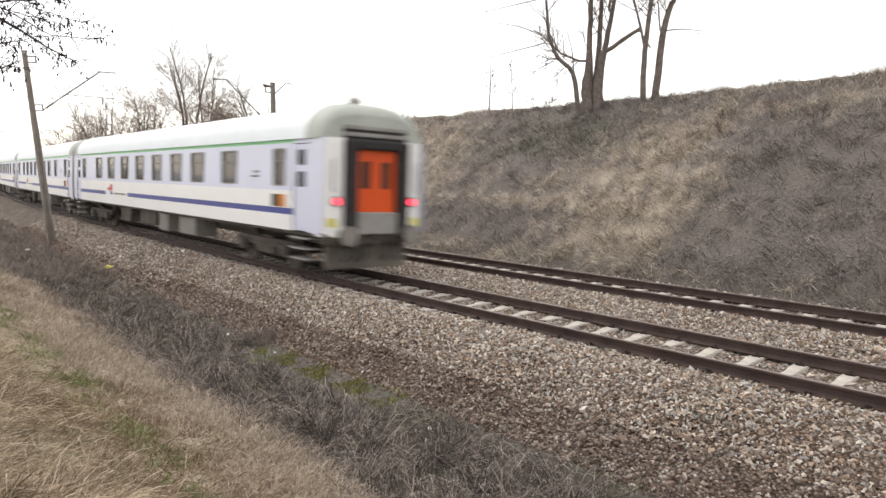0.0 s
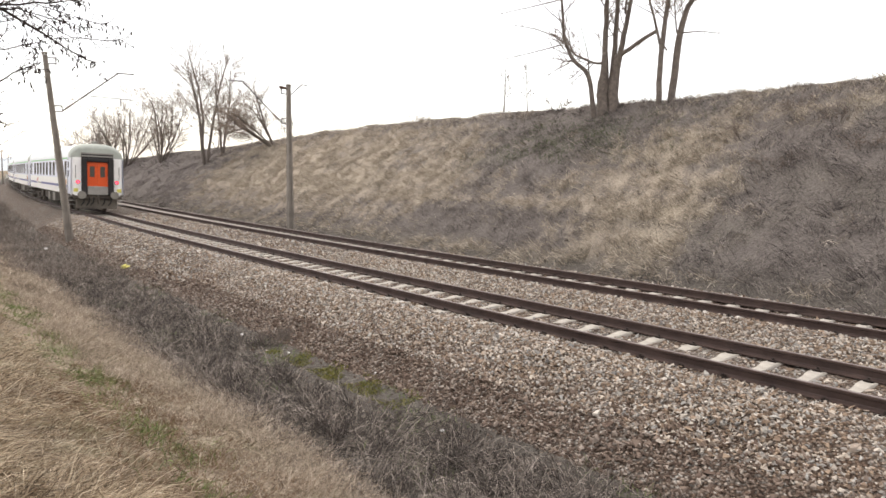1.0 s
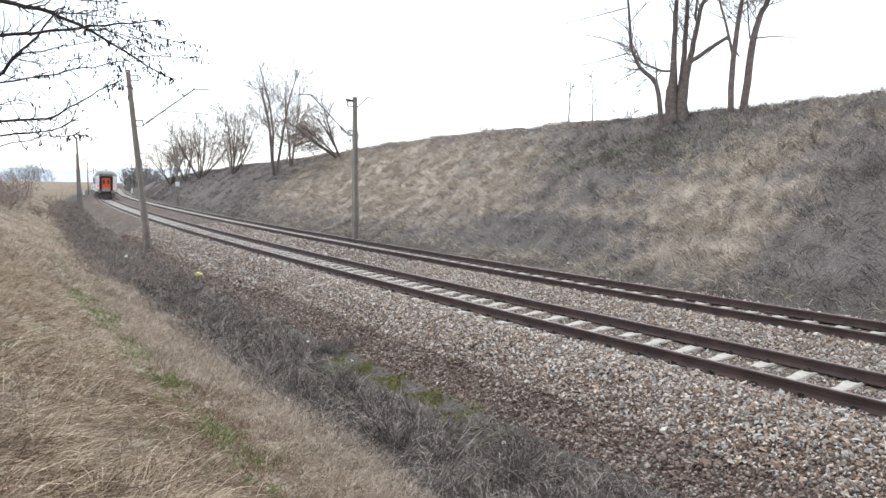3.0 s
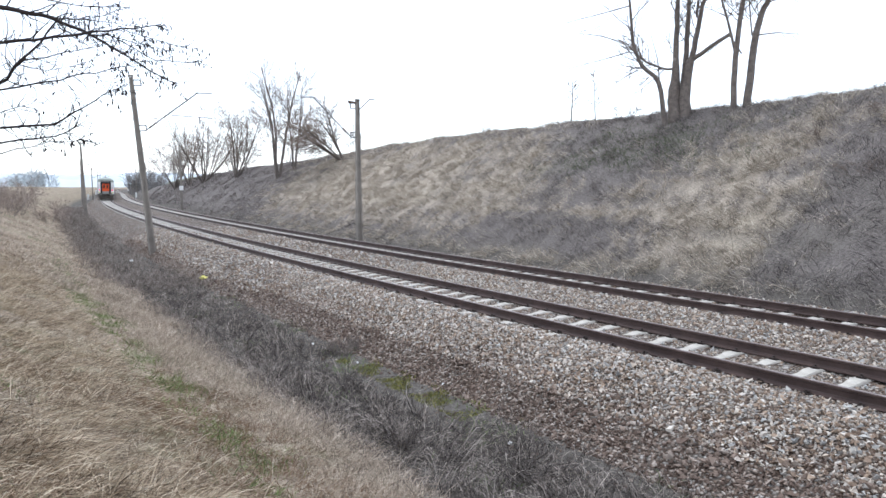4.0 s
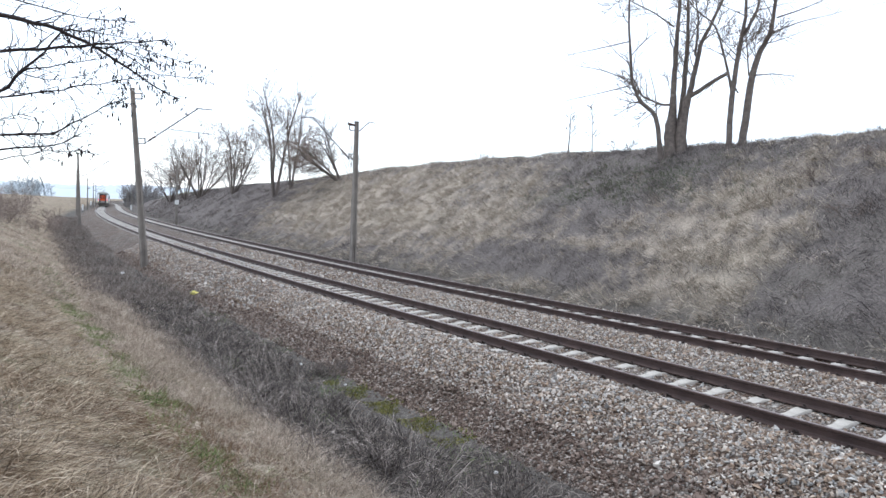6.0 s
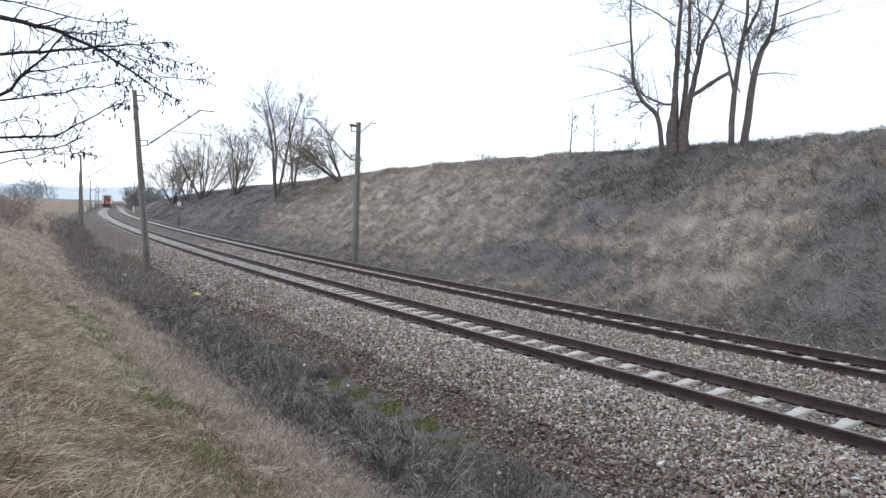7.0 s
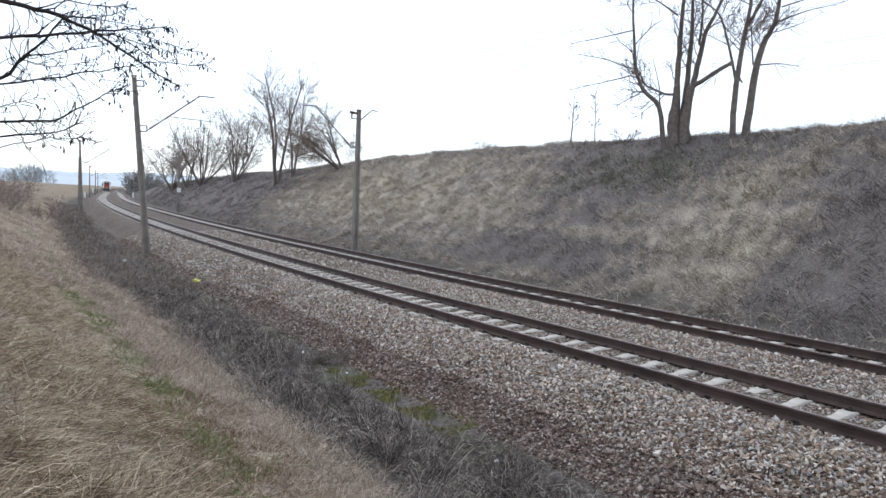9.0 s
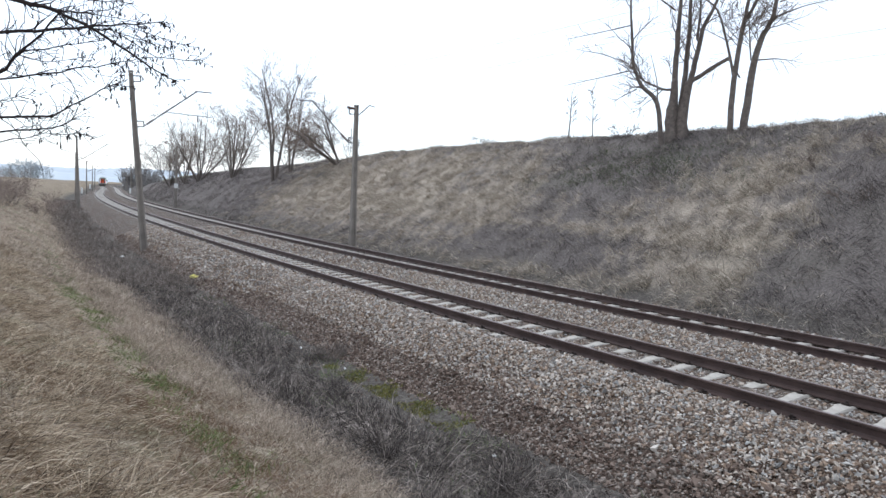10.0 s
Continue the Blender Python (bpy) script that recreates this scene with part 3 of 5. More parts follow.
def side_wall(side):
    """One side wall with real window and door openings. x runs from the rear end; the coach's middle is at x 0."""
    holes = [(a, b, 2.1, 3.0) for a, b in WINDOWS] + [(a, b, 1.06, 3.1) for a, b in DOORS]
    xs = sorted({0.0, LONG, LOGO[0], LOGO[1]} | {v for hh in holes for v in hh[:2]})
    zs = [1.06, 1.12, 1.43, 1.58, 2.0, 2.1, 3.0, 3.1, 3.12, 3.23]
    band = [0, 0, 1, 0, 2, 2, 2, 3, 4]
    bm = bmesh.new()
    grid = {}

    def vert(x, z, inner=0.0):
        key = (x, z, inner)
        if key not in grid:
            y = HALF - 0.03 * max(0.0, (z - 2.0) / 1.2) ** 2 - inner
            grid[key] = bm.verts.new((x - LONG / 2, side * y, z))
        return grid[key]

    for i in range(len(xs) - 1):
        for j in range(len(zs) - 1):
            mx, mz = (xs[i] + xs[i + 1]) / 2, (zs[j] + zs[j + 1]) / 2
            if any(a < mx < b and c < mz < d for a, b, c, d in holes):
                continue
            end_panel = mx < 1.45 or mx > LONG - 1.45
            f = bm.faces.new([vert(xs[i], zs[j]), vert(xs[i + 1], zs[j]), vert(xs[i + 1], zs[j + 1]), vert(xs[i], zs[j + 1])])
            plain = band[j] == 1 and LOGO[0] < mx < LOGO[1]
            f.material_index = 2 if end_panel else 0 if plain else band[j]
    for a, b, c, d in holes:
        loop = [(a, c), (b, c), (b, d), (a, d)]
        for (x0, z0), (x1, z1) in zip(loop, loop[1:] + loop[:1]):
            f = bm.faces.new([vert(x0, z0), vert(x1, z1), vert(x1, z1, 0.06), vert(x0, z0, 0.06)])
            f.material_index = 5
    return bm


def arch(x, rise=1.0, inset=0.0):
    """A ring of the roof's section at x."""
    pts = []
    for k in range(15):
        a = math.pi * k / 14
        pts.append((x, (HALF + 0.02 - inset) * math.copysign(abs(math.cos(a)) ** 0.72, math.cos(a)), 3.2 + (0.88 * rise) * math.sin(a) ** 0.85))
    return pts


def lofted(bm, rings, cap0=False, cap1=False):
    rows = [[bm.verts.new(p) for p in ring] for ring in rings]
    for a, b in zip(rows, rows[1:]):
        for i in range(len(a) - 1):
            f = bm.faces.new((a[i], b[i], b[i + 1], a[i + 1]))
            f.smooth = True
    if cap0:
        bm.faces.new(rows[0])
    if cap1:
        bm.faces.new(rows[-1][::-1])
    bmesh.ops.recalc_face_normals(bm, faces=bm.faces)


def wheel_mesh(name, mat, r, half, inner):
    bm = bmesh.new()
    rod(bm, (0, -half, 0), (0, half, 0), r, n=28)
    if inner:
        rod(bm, (0, -half - 0.015, 0), (0, half + 0.015, 0), inner, n=20)
    me = bpy.data.meshes.new(name)
    bm.to_mesh(me)
    bm.free()
    me.materials.append(mat)
    return me


def build_coach(label):
    coach = tagged(empty("passenger_coach"), label, "railway coach", group="coaches of the train")
    e = LONG / 2
    for side in (1, -1):
        wall = part("side_wall", side_wall(side), [M_CRASH, M_BLUE, M_LILAC, M_LILAC, M_GREEN, M_RUBBER], coach, "white and pale blue-grey side with blue and green stripes")
        for a, b in WINDOWS:
            bm = bmesh.new()
            y0, y1 = sorted((side * (HALF - 0.05), side * (HALF - 0.038)))
            box(bm, a - e + 0.03, y0, 2.13, b - e - 0.03, y1, 2.97)
            pane = part("window_pane", bm, M_GLASS, wall)
            pane.visible_shadow = False
            bm = bmesh.new()
            y0, y1 = sorted((side * (HALF - 0.055), side * (HALF + 0.004)))
            for x0, x1, z0, z1 in ((a, a + 0.035, 2.1, 3.0), (b - 0.035, b, 2.1, 3.0), (a + 0.035, b - 0.035, 2.1, 2.135), (a + 0.035, b - 0.035, 2.965, 3.0), (a + 0.035, b - 0.035, 2.68, 2.71)):
                box(bm, x0 - e, y0, z0, x1 - e, y1, z1)
            part("window_frame", bm, M_BOXGREY, wall)
        for a, b in DOORS:
            bm = bmesh.new()
            y0, y1 = sorted((side * (HALF - 0.06), side * (HALF - 0.02)))
            box(bm, a - e + 0.015, y0, 1.08, b - e - 0.015, y1, 3.08, 0.01)
            door = part("entrance_door", bm, M_LILAC, coach)
            for z0, z1 in ((2.1, 2.45), (2.6, 2.95)):
                bm = bmesh.new()
                y0, y1 = sorted((side * (HALF - 0.03), side * (HALF - 0.012)))
                box(bm, a - e + 0.2, y0, z0, b - e - 0.2, y1, z1, 0.006)
                part("door_window", bm, M_RUBBER, door)
            for k in range(3):
                bm = bmesh.new()
                y0, y1 = sorted((side * (HALF - 0.3), side * (HALF + 0.06)))
                box(bm, a - e - 0.02, y0, 0.42 + k * 0.24, b - e + 0.02, y1, 0.455 + k * 0.24)
                part("step", bm, M_PANEL, coach)
        bm = bmesh.new()
        y0, y1 = sorted((side * (HALF + 0.002), side * (HALF + 0.012)))
        box(bm, 2.08 - e, y0, 1.6, 2.42 - e, y1, 1.9)
        part("dark_panel", bm, M_RUBBER, coach)
        bm = bmesh.new()
        box(bm, 1.72 - e, y0, 1.6, 2.07 - e, y1, 1.9)
        part("notice_panel", bm, M_SIGN, coach)
        for x0, w in ((15.4, 0.75), (16.3, 0.65)):
            bm = bmesh.new()
            box(bm, x0 - e, y0, 1.47, x0 + w - e, y1, 1.54)
            part("lettering_bar", bm, M_BOXGREY, coach)
        for x0, w, z0, high, m in ((17.3, 0.3, 1.62, 0.26, M_RED), (17.62, 0.4, 1.62, 0.12, M_RED), (17.3, 0.3, 1.45, 0.14, M_BLUE)):
            bm = bmesh.new()
            box(bm, x0 - e, y0, z0, x0 + w - e, y1, z0 + high)
            part("emblem_patch", bm, m, coach)
        for z0, w in ((2.3, 0.42), (2.42, 0.3)):
            bm = bmesh.new()
            box(bm, 3.2 - e, y0, z0, 3.2 + w - e, y1, z0 + 0.05)
            part("notice_bar", bm, M_BOXGREY, coach)
    # roof with rounded ends
    bm = bmesh.new()
    lofted(bm, [arch(-e + 0.75), arch(-e + 2.0), arch(0), arch(e - 2.0), arch(e - 0.75)])
    part("roof", bm, M_ROOF, coach, "pale grey-green rounded roof")
    for d in (-1, 1):
        bm = bmesh.new()
        lofted(bm, [arch(d * (e - 0.75)), arch(d * (e - 0.4), 0.97), arch(d * (e - 0.16), 0.86, 0.03), arch(d * (e - 0.04), 0.66, 0.08)], cap1=True)
        part("roof_end", bm, M_DOME, coach, "grimy grey-green domed roof end")
        for k in range(2):
            bm = bmesh.new()
            box(bm, min(d * (e - 0.1), d * (e + 0.05)), -0.86, 3.27 + k * 0.16, max(d * (e - 0.1), d * (e + 0.05)), 0.86, 3.36 + k * 0.16, 0.012)
            part("rain_strip", bm, M_PANEL, coach)
        # solid black block paints the shade of a recess behind the strips
        bm = bmesh.new()
        box(bm, min(d * (e - 0.1), d * (e + 0.02)), -0.84, 3.19, max(d * (e - 0.1), d * (e + 0.02)), 0.84, 3.5)
        part("recess_shade_block", bm, M_RUBBER, coach)
        for sy in (-1, 1):
            bm = bmesh.new()
            ring = []
            for a, b in ((-0.30, 1.395), (-0.12, 1.37), (-0.03, 1.28), (0.0, 1.12), (0.0, 0.7)):
                ring.append((d * (e + a), sy * b))
            rows = [[bm.verts.new((px, py, z)) for px, py in ring] for z in (1.0, 1.3, 2.2, 3.22)]
            for r0, r1 in zip(rows, rows[1:]):
                for i in range(4):
                    bm.faces.new((r0[i], r0[i + 1], r1[i + 1], r1[i])).smooth = True
            bmesh.ops.recalc_face_normals(bm, faces=bm.faces)
            end = part("end_panel", bm, M_CRASH, coach, "cream-white rounded coach end")
            bm = bmesh.new()
            rod(bm, (d * (e - 0.02), sy * 1.04, 1.8), (d * (e + 0.045), sy * 1.04, 1.8), 0.115, n=18)
            part("lamp_housing", bm, M_RUBBER, end)
            bm = bmesh.new()
            rod(bm, (d * (e + 0.02), sy * 1.04, 1.8), (d * (e + 0.06), sy * 1.04, 1.8), 0.09, 0.08, 18)
            part("tail_lamp", bm, M_LAMP, end, "glowing red tail lamp")
            bm = bmesh.new()
            box(bm, min(d * e, d * (e + 0.012)), sy * 1.16 - 0.13, 1.22, max(d * e, d * (e + 0.012)), sy * 1.16 + 0.1, 1.42)
            part("yellow_plate", bm, M_YELLOW, end)
            bm = bmesh.new()
            rod(bm, (d * (e + 0.06), sy * 1.16, 2.0), (d * (e + 0.06), sy * 1.16, 2.75), 0.016, n=6)
            part("handrail", bm, M_STEEL, end)
            # rubber gangway frame
            bm = bmesh.new()
            box(bm, min(d * (e - 0.05), d * (e + 0.2)), min(sy * 0.56, sy * 0.86), 1.02, max(d * (e - 0.05), d * (e + 0.2)), max(sy * 0.56, sy * 0.86), 3.2, 0.06)
            part("gangway_side", bm, M_RUBBER, coach)
            # buffers
            bm = bmesh.new()
            rod(bm, (d * (e - 0.1), sy * 0.875, 1.04), (d * (e + 0.3), sy * 0.875, 1.04), 0.12, n=14)
            rod(bm, (d * (e + 0.28), sy * 0.875, 1.04), (d * (e + 0.34), sy * 0.875, 1.04), 0.23, n=20)
            part("buffer", bm, M_BOXGREY, coach)
            # doors in the gangway
            bm = bmesh.new()
            y0, y1 = sorted((0.0 + sy * 0.004, sy * 0.55))
            for a, b, c, dd in ((y0, y1, 1.55, 2.1), (y0, y1, 2.72, 3.0), (y0, y0 + 0.14, 2.1, 2.72), (y1 - 0.14, y1, 2.1, 2.72)):
                box(bm, min(d * (e - 0.02), d * (e + 0.02)), a, c, max(d * (e - 0.02), d * (e + 0.02)), b, dd)
            leaf = part("gangway_door", bm, M_ORANGE, coach, "orange-red end door")
            bm = bmesh.new()
            box(bm, min(d * (e - 0.01), d * e), y0 + 0.13, 2.09, max(d * (e - 0.01), d * e), y1 - 0.13, 2.73)
            part("door_pane", bm, M_GLASS, leaf)
        bm = bmesh.new()
        box(bm, min(d * (e - 0.05), d * (e + 0.21)), -0.56, 2.98, max(d * (e - 0.05), d * (e + 0.21)), 0.56, 3.2, 0.05)
        part("gangway_top", bm, M_RUBBER, coach)
        bm = bmesh.new()
        box(bm, min(d * (e - 0.03), d * (e + 0.16)), -0.55, 1.05, max(d * (e - 0.03), d * (e + 0.16)), 0.55, 1.56, 0.03)
        part("drop_plate", bm, M_PANEL, coach, "grimy grey fall plate")
        bm = bmesh.new()
        box(bm, min(d * (e - 0.25), d * (e - 0.02)), -1.3, 0.82, max(d * (e - 0.25), d * (e - 0.02)), 1.3, 1.06, 0.02)
        part("headstock", bm, M_UNDER, coach)
        bm = bmesh.new()
        rod(bm, (d * (e - 0.1), 0, 1.0), (d * (e + 0.28), 0, 0.95), 0.06, n=10)
        part("coupling_hook", bm, M_UNDER, coach)
        bm = bmesh.new()
        rod(bm, (d * (e + 0.26), 0, 0.98), (d * (e + 0.22), 0, 0.55), 0.045, n=8)
        part("coupling_link", bm, M_UNDER, coach)
        bm = bmesh.new()
        box(bm, min(d * (e - 0.4), d * (e - 0.3)), -1.12, 0.22, max(d * (e - 0.4), d * (e - 0.3)), 1.12, 0.84, 0.03)
        part("end_guard", bm, M_GUARD, coach, "grimy grey board under the coach end")
        for y in (-0.75, -0.4, 0.2, 0.42, 0.7):
            bm = bmesh.new()
            rod(bm, (d * (e - 0.05), y, 0.92), (d * (e + 0.1), y + 0.05, 0.62), 0.035, n=8)
            rod(bm, (d * (e + 0.1), y + 0.05, 0.62), (d * (e + 0.02), y + 0.18, 0.42), 0.03, n=8)
            part("brake_hose", bm, M_RUBBER, coach)
        bm = bmesh.new()
        rod(bm, (d * (e - 0.95), 0, 4.02), (d * (e - 0.95), 0, 4.2), 0.15, 0.17, 14)
        rod(bm, (d * (e - 0.95), 0, 4.2), (d * (e - 0.95), 0, 4.27), 0.17, 0.09, 14)
        part("roof_vent", bm, M_PANEL, coach)
    # floor, dark backing behind the windows, and underframe
    bm = bmesh.new()
    box(bm, -e + 0.04, -HALF + 0.07, 0.98, e - 0.04, HALF - 0.07, 1.08)
    part("floor_pan", bm, M_UNDER, coach)
    # dark wall and ceiling added inside so the windows read dark
    bm = bmesh.new()
    box(bm, -e + 0.3, -0.35, 1.09, e - 0.3, -0.3, 3.2)
    box(bm, -e + 0.3, -HALF + 0.08, 3.14, e - 0.3, HALF - 0.08, 3.18)
    part("dark_backing", bm, M_INSIDE, coach)
    for y in (-0.55, 0.55):
        bm = bmesh.new()
        box(bm, -e + 0.2, y - 0.08, 0.72, e - 0.2, y + 0.08, 0.98)
        part("sole_bar", bm, M_UNDER, coach)
    for x, w, y, low, m in ((-3.4, 1.5, 0.95, 0.42, M_BOXGREY), (-1.2, 0.9, 1.0, 0.4, M_BOXGREY), (0.9, 1.9, 0.9, 0.5, M_UNDER), (3.6, 1.3, 0.95, 0.45, M_UNDER),
                            (-2.6, 2.0, -0.95, 0.45, M_BOXGREY), (0.8, 1.2, -0.95, 0.42, M_UNDER), (3.2, 1.6, -0.9, 0.5, M_BOXGREY)):
        bm = bmesh.new()
        box(bm, x - w / 2, y - 0.35, low, x + w / 2, y + 0.35, 0.97, 0.02)
        part("equipment_box", bm, m, coach)
    for d in (-1, 1):
        cx = d * (e - 3.6)
        bm = bmesh.new()
        for y in (-1.0, 1.0):
            box(bm, cx - 1.75, y - 0.06, 0.5, cx + 1.75, y + 0.06, 0.72, 0.02)
            box(bm, cx - 0.55, y - 0.09, 0.32, cx + 0.55, y + 0.09, 0.6, 0.03)
        box(bm, cx - 0.25, -1.0, 0.45, cx + 0.25, 1.0, 0.8, 0.02)
        bogie = part("bogie", bm, M_UNDER, coach)
        for ax in (-1.25, 1.25):
            for y in (-0.755, 0.755):
                share("wheel", WHEEL, bogie, pose(cx + ax, y, 0.46))
            bm = bmesh.new()
            rod(bm, (cx + ax, -1.1, 0.46), (cx + ax, 1.1, 0.46), 0.09, n=10)
            part("axle", bm, M_UNDER, bogie)
            for y in (-1.06, 1.06):
                bm = bmesh.new()
                box(bm, cx + ax - 0.17, y - 0.12, 0.33, cx + ax + 0.17, y + 0.12, 0.62, 0.03)
                part("axle_box", bm, M_UNDER, bogie)
            for k in (-0.32, 0.32):
                for y in (-1.02, 1.02):
                    bm = bmesh.new()
                    for q in range(4):
                        rod(bm, (cx + ax + k, y, 0.36 + q * 0.08), (cx + ax + k, y, 0.40 + q * 0.08), 0.09, n=10)
                    part("coil_spring", bm, M_RUBBER, bogie)
    return coach


WHEEL = wheel_mesh("wheel", M_UNDER, 0.46, 0.065, 0.2)
last_coach = build_coach("white and pale blue passenger coach with orange end doors")
COACHES = [last_coach] + [copy_thing(last_coach, pose(0, 0, 0)) for k in range(6)]


def train_rear(t):
    return 6.72 + 31.0 * t + 0.13 * t * t


def coach_pose(k, t):
    """Coach number k from the rear end, on its two bogies."""
    mid = train_rear(t) + LONG / 2 + k * (LONG + 0.68)
    (xa, ya, _), (xb, yb, _) = along(mid - 8.5, GAUGE / 2), along(mid + 8.5, GAUGE / 2)
    yaw = math.degrees(math.atan2(float(yb - ya), float(xb - xa)))
    return pose(float(xa + xb) / 2, float(ya + yb) / 2, float(cant_z(GAUGE / 2)), 0, 0, yaw) @ pose(0, 0, 0, math.degrees(math.atan(CANT)), 0, 0)


# ---- trees ----
def grow(rng, start, way, length, radius, level, lines, bend=0.35, lift=0.25, kids=5, shrink=0.55, fewer=0.8):
    """One limb as a wandering polyline, with its side limbs."""
    k = max(3, int(length / 0.45) + 2) if level < 2 else (5 if level == 2 else 4 if bend > 0.5 else 3)
    pts, d = [np.array(start, float)], np.array(way, float)
    d /= np.linalg.norm(d)
    for i in range(k - 1):
        d = d + rng.normal(size=3) * bend * (0.2 if level == 1 else 0.5) + np.array([0, 0, lift * 0.3])
        d /= np.linalg.norm(d)
        pts.append(pts[-1] + d * length / (k - 1))
    tip = 0.25 if level < 3 else 0.4
    lines.append((level, np.array(pts), np.linspace(radius, radius * tip, k)))
    sprout(rng, lines[-1], lines, length, bend, lift, kids, shrink, fewer=fewer)


def sprout(rng, line, lines, length, bend, lift, kids, shrink, top=3, first=0.25, fewer=0.8):
    level, pts, rad = line
    if level >= top:
        return
    for c in range(kids):
        f = rng.uniform(first, 1.0)
        x = f * (len(pts) - 1)
        i = min(int(x), len(pts) - 2)
        p = pts[i] + (pts[i + 1] - pts[i]) * (x - i)
        d = pts[i + 1] - pts[i]
        d = d / (np.linalg.norm(d) + 1e-9)
        out = rng.normal(size=3)
        out -= d * (out @ d)
        out /= np.linalg.norm(out) + 1e-9
        way = d * rng.uniform(0.45, 0.9) + out * rng.uniform(0.5, 0.95)
        r = np.interp(x, np.arange(len(pts)), rad)
        grow(rng, p, way, length * shrink * rng.uniform(0.6, 1.1) * (1.15 - 0.55 * f), min(max(r * 0.45, 0.004), (1, 0.05, 0.024, 0.01, 0.006)[level + 1]), level + 1, lines, bend, lift, max(int(kids * fewer), 2), shrink, fewer)


def finish_tree(name, label, category, m, lines, group, bark, twig, thin=0.004):
    tree = tagged(empty(name, m), label, category, group=group)
    cut = min(0.02, 0.6 * max(r[0] for lv, p, r in lines))
    thick = [(p, np.maximum(r, thin)) for lv, p, r in lines if r[0] > cut]
    fine = [(p, np.maximum(r, thin)) for lv, p, r in lines if r[0] <= cut]
    V, F = tubes(thick, 7)
    tagged(share("trunk", mesh_np("trunk", V, F, bark, smooth=True), tree), kind="stuff" if category == "shrub" else "")
    if fine:
        V, F = tubes(fine, 3)
        tagged(share("crown", mesh_np("crown", V, F, twig), tree), kind="stuff")
    return tree


def limb(points, r0, r1, level=0, tilt=0.0):
    """A drawn limb: local right, up and depth, rounded by a spline-like resampling."""
    p = np.array([(a - tilt * b, c, b) for a, b, c in [(q + (0.0,))[:3] for q in points]], float)
    n = len(p)
    t = np.linspace(0, n - 1, (n - 1) * 4 + 1)
    q = np.stack([np.interp(t, np.arange(n), p[:, i]) for i in range(3)], 1)
    q[1:-1] = (q[:-2] + 2 * q[1:-1] + q[2:]) / 4
    wob = np.stack([smooth_noise(t * 1.7, t, 1.0, r0 * 50 + i) for i in range(3)], 1) * r0 * 0.25
    return level, q + wob * (t[:, None] > 0), np.linspace(r0, r1, len(q))


rng = np.random.default_rng(11)

# clump of stems on the crest, with one sawn-off limb
lines = []
drawn = [([(-0.05, -0.3), (0.0, 1.9, 0.1), (0.05, 3.6, 0.1), (0.15, 5.5, 0.0), (0.22, 7.2, -0.1), (0.1, 9.5, 0.1)], 0.25, 0.06),
         ([(0.2, -0.3, 0.1), (0.35, 2.0, 0.2), (0.55, 4.1, 0.3), (0.6, 5.7, 0.3), (0.55, 7.4, 0.4), (0.7, 9.2, 0.5)], 0.22, 0.05),
         ([(0.35, -0.3, -0.1), (0.62, 2.5, -0.1), (0.9, 3.6, -0.2), (1.1, 4.8, -0.2), (1.55, 5.7, -0.3), (2.1, 6.9, -0.3), (2.5, 8.6, -0.4)], 0.22, 0.05),
         ([(-0.5, -0.3, -0.2), (-0.7, 1.7, -0.2), (-1.45, 2.35, -0.3), (-1.8, 3.2, -0.4), (-1.9, 4.9, -0.4), (-1.93, 6.8, -0.3), (-1.7, 8.6, -0.3)], 0.17, 0.045),
         ([(0.12, 2.2, 0.0), (-0.5, 2.2, -0.1), (-1.3, 2.55, -0.2), (-1.7, 2.95, -0.35)], 0.09, 0.06),
         ([(0.9, 4.4, 0.1), (1.05, 6.0, 0.2), (0.9, 6.9, 0.3), (1.0, 8.3, 0.3)], 0.08, 0.03),
         ([(-0.02, 5.7, 0.1), (-0.8, 6.3), (-1.75, 6.8, -0.1), (-2.3, 7.2, -0.1)], 0.06, 0.02)]
for pts, r0, r1 in drawn:
    l = limb(pts, r0 * 0.7, r1 * 0.55, 0, 0.042)
    lines.append(l)
    sprout(rng, (1, l[1], l[2]), lines, 3.8, 0.24, 0.14, 18, 0.5, first=0.28, fewer=0.6)
for pts, r0, r1 in (([(0.62, 2.5, -0.1), (1.4, 3.0, -0.2), (2.3, 3.58, -0.3)], 0.125, 0.09), ([(-0.7, 1.7), (-0.75, 2.6), (-1.05, 3.85)], 0.04, 0.012)):
    lines.append(limb(pts, r0 * 0.85, r1 * 0.85, 0, 0.042))
for pts in ([(-1.9, 5.0, -0.4), (-3.2, 4.7, -0.6), (-4.7, 4.4, -0.7)], [(-1.95, 3.3, -0.4), (-3.1, 3.75, -0.5), (-4.3, 3.95, -0.6)],
            [(-1.95, 3.0, -0.4), (-3.0, 2.8, -0.2), (-4.7, 2.45, -0.1)], [(-1.6, 2.2, -0.3), (-2.0, 2.0, -0.4), (-2.6, 1.6, -0.6)]):
    l = limb(pts, 0.03, 0.009, 2, 0.042)
    lines.append(l)
    sprout(rng, (2, l[1], l[2]), lines, 1.9, 0.3, 0.1, 9, 0.45)
lines.append(limb([(-0.12, -0.5), (-0.1, 0.8), (-0.02, 1.8), (0.0, 2.7)], 0.31, 0.12, 0, 0.042))
lines.append(limb([(0.3, -0.5, -0.05), (0.38, 0.8), (0.5, 1.8), (0.56, 2.6)], 0.31, 0.12, 0, 0.042))
x, y, h = along(13.4, 17.4)
finish_tree("bare_tree", "bare multi-stemmed tree with a sawn-off limb on the bank", "tree", pose(float(x), float(y), float(ground_z(13.4, 17.4)), 0, 0, -18), lines, "bare trees", M_BARK, M_TWIG, 0.0085)

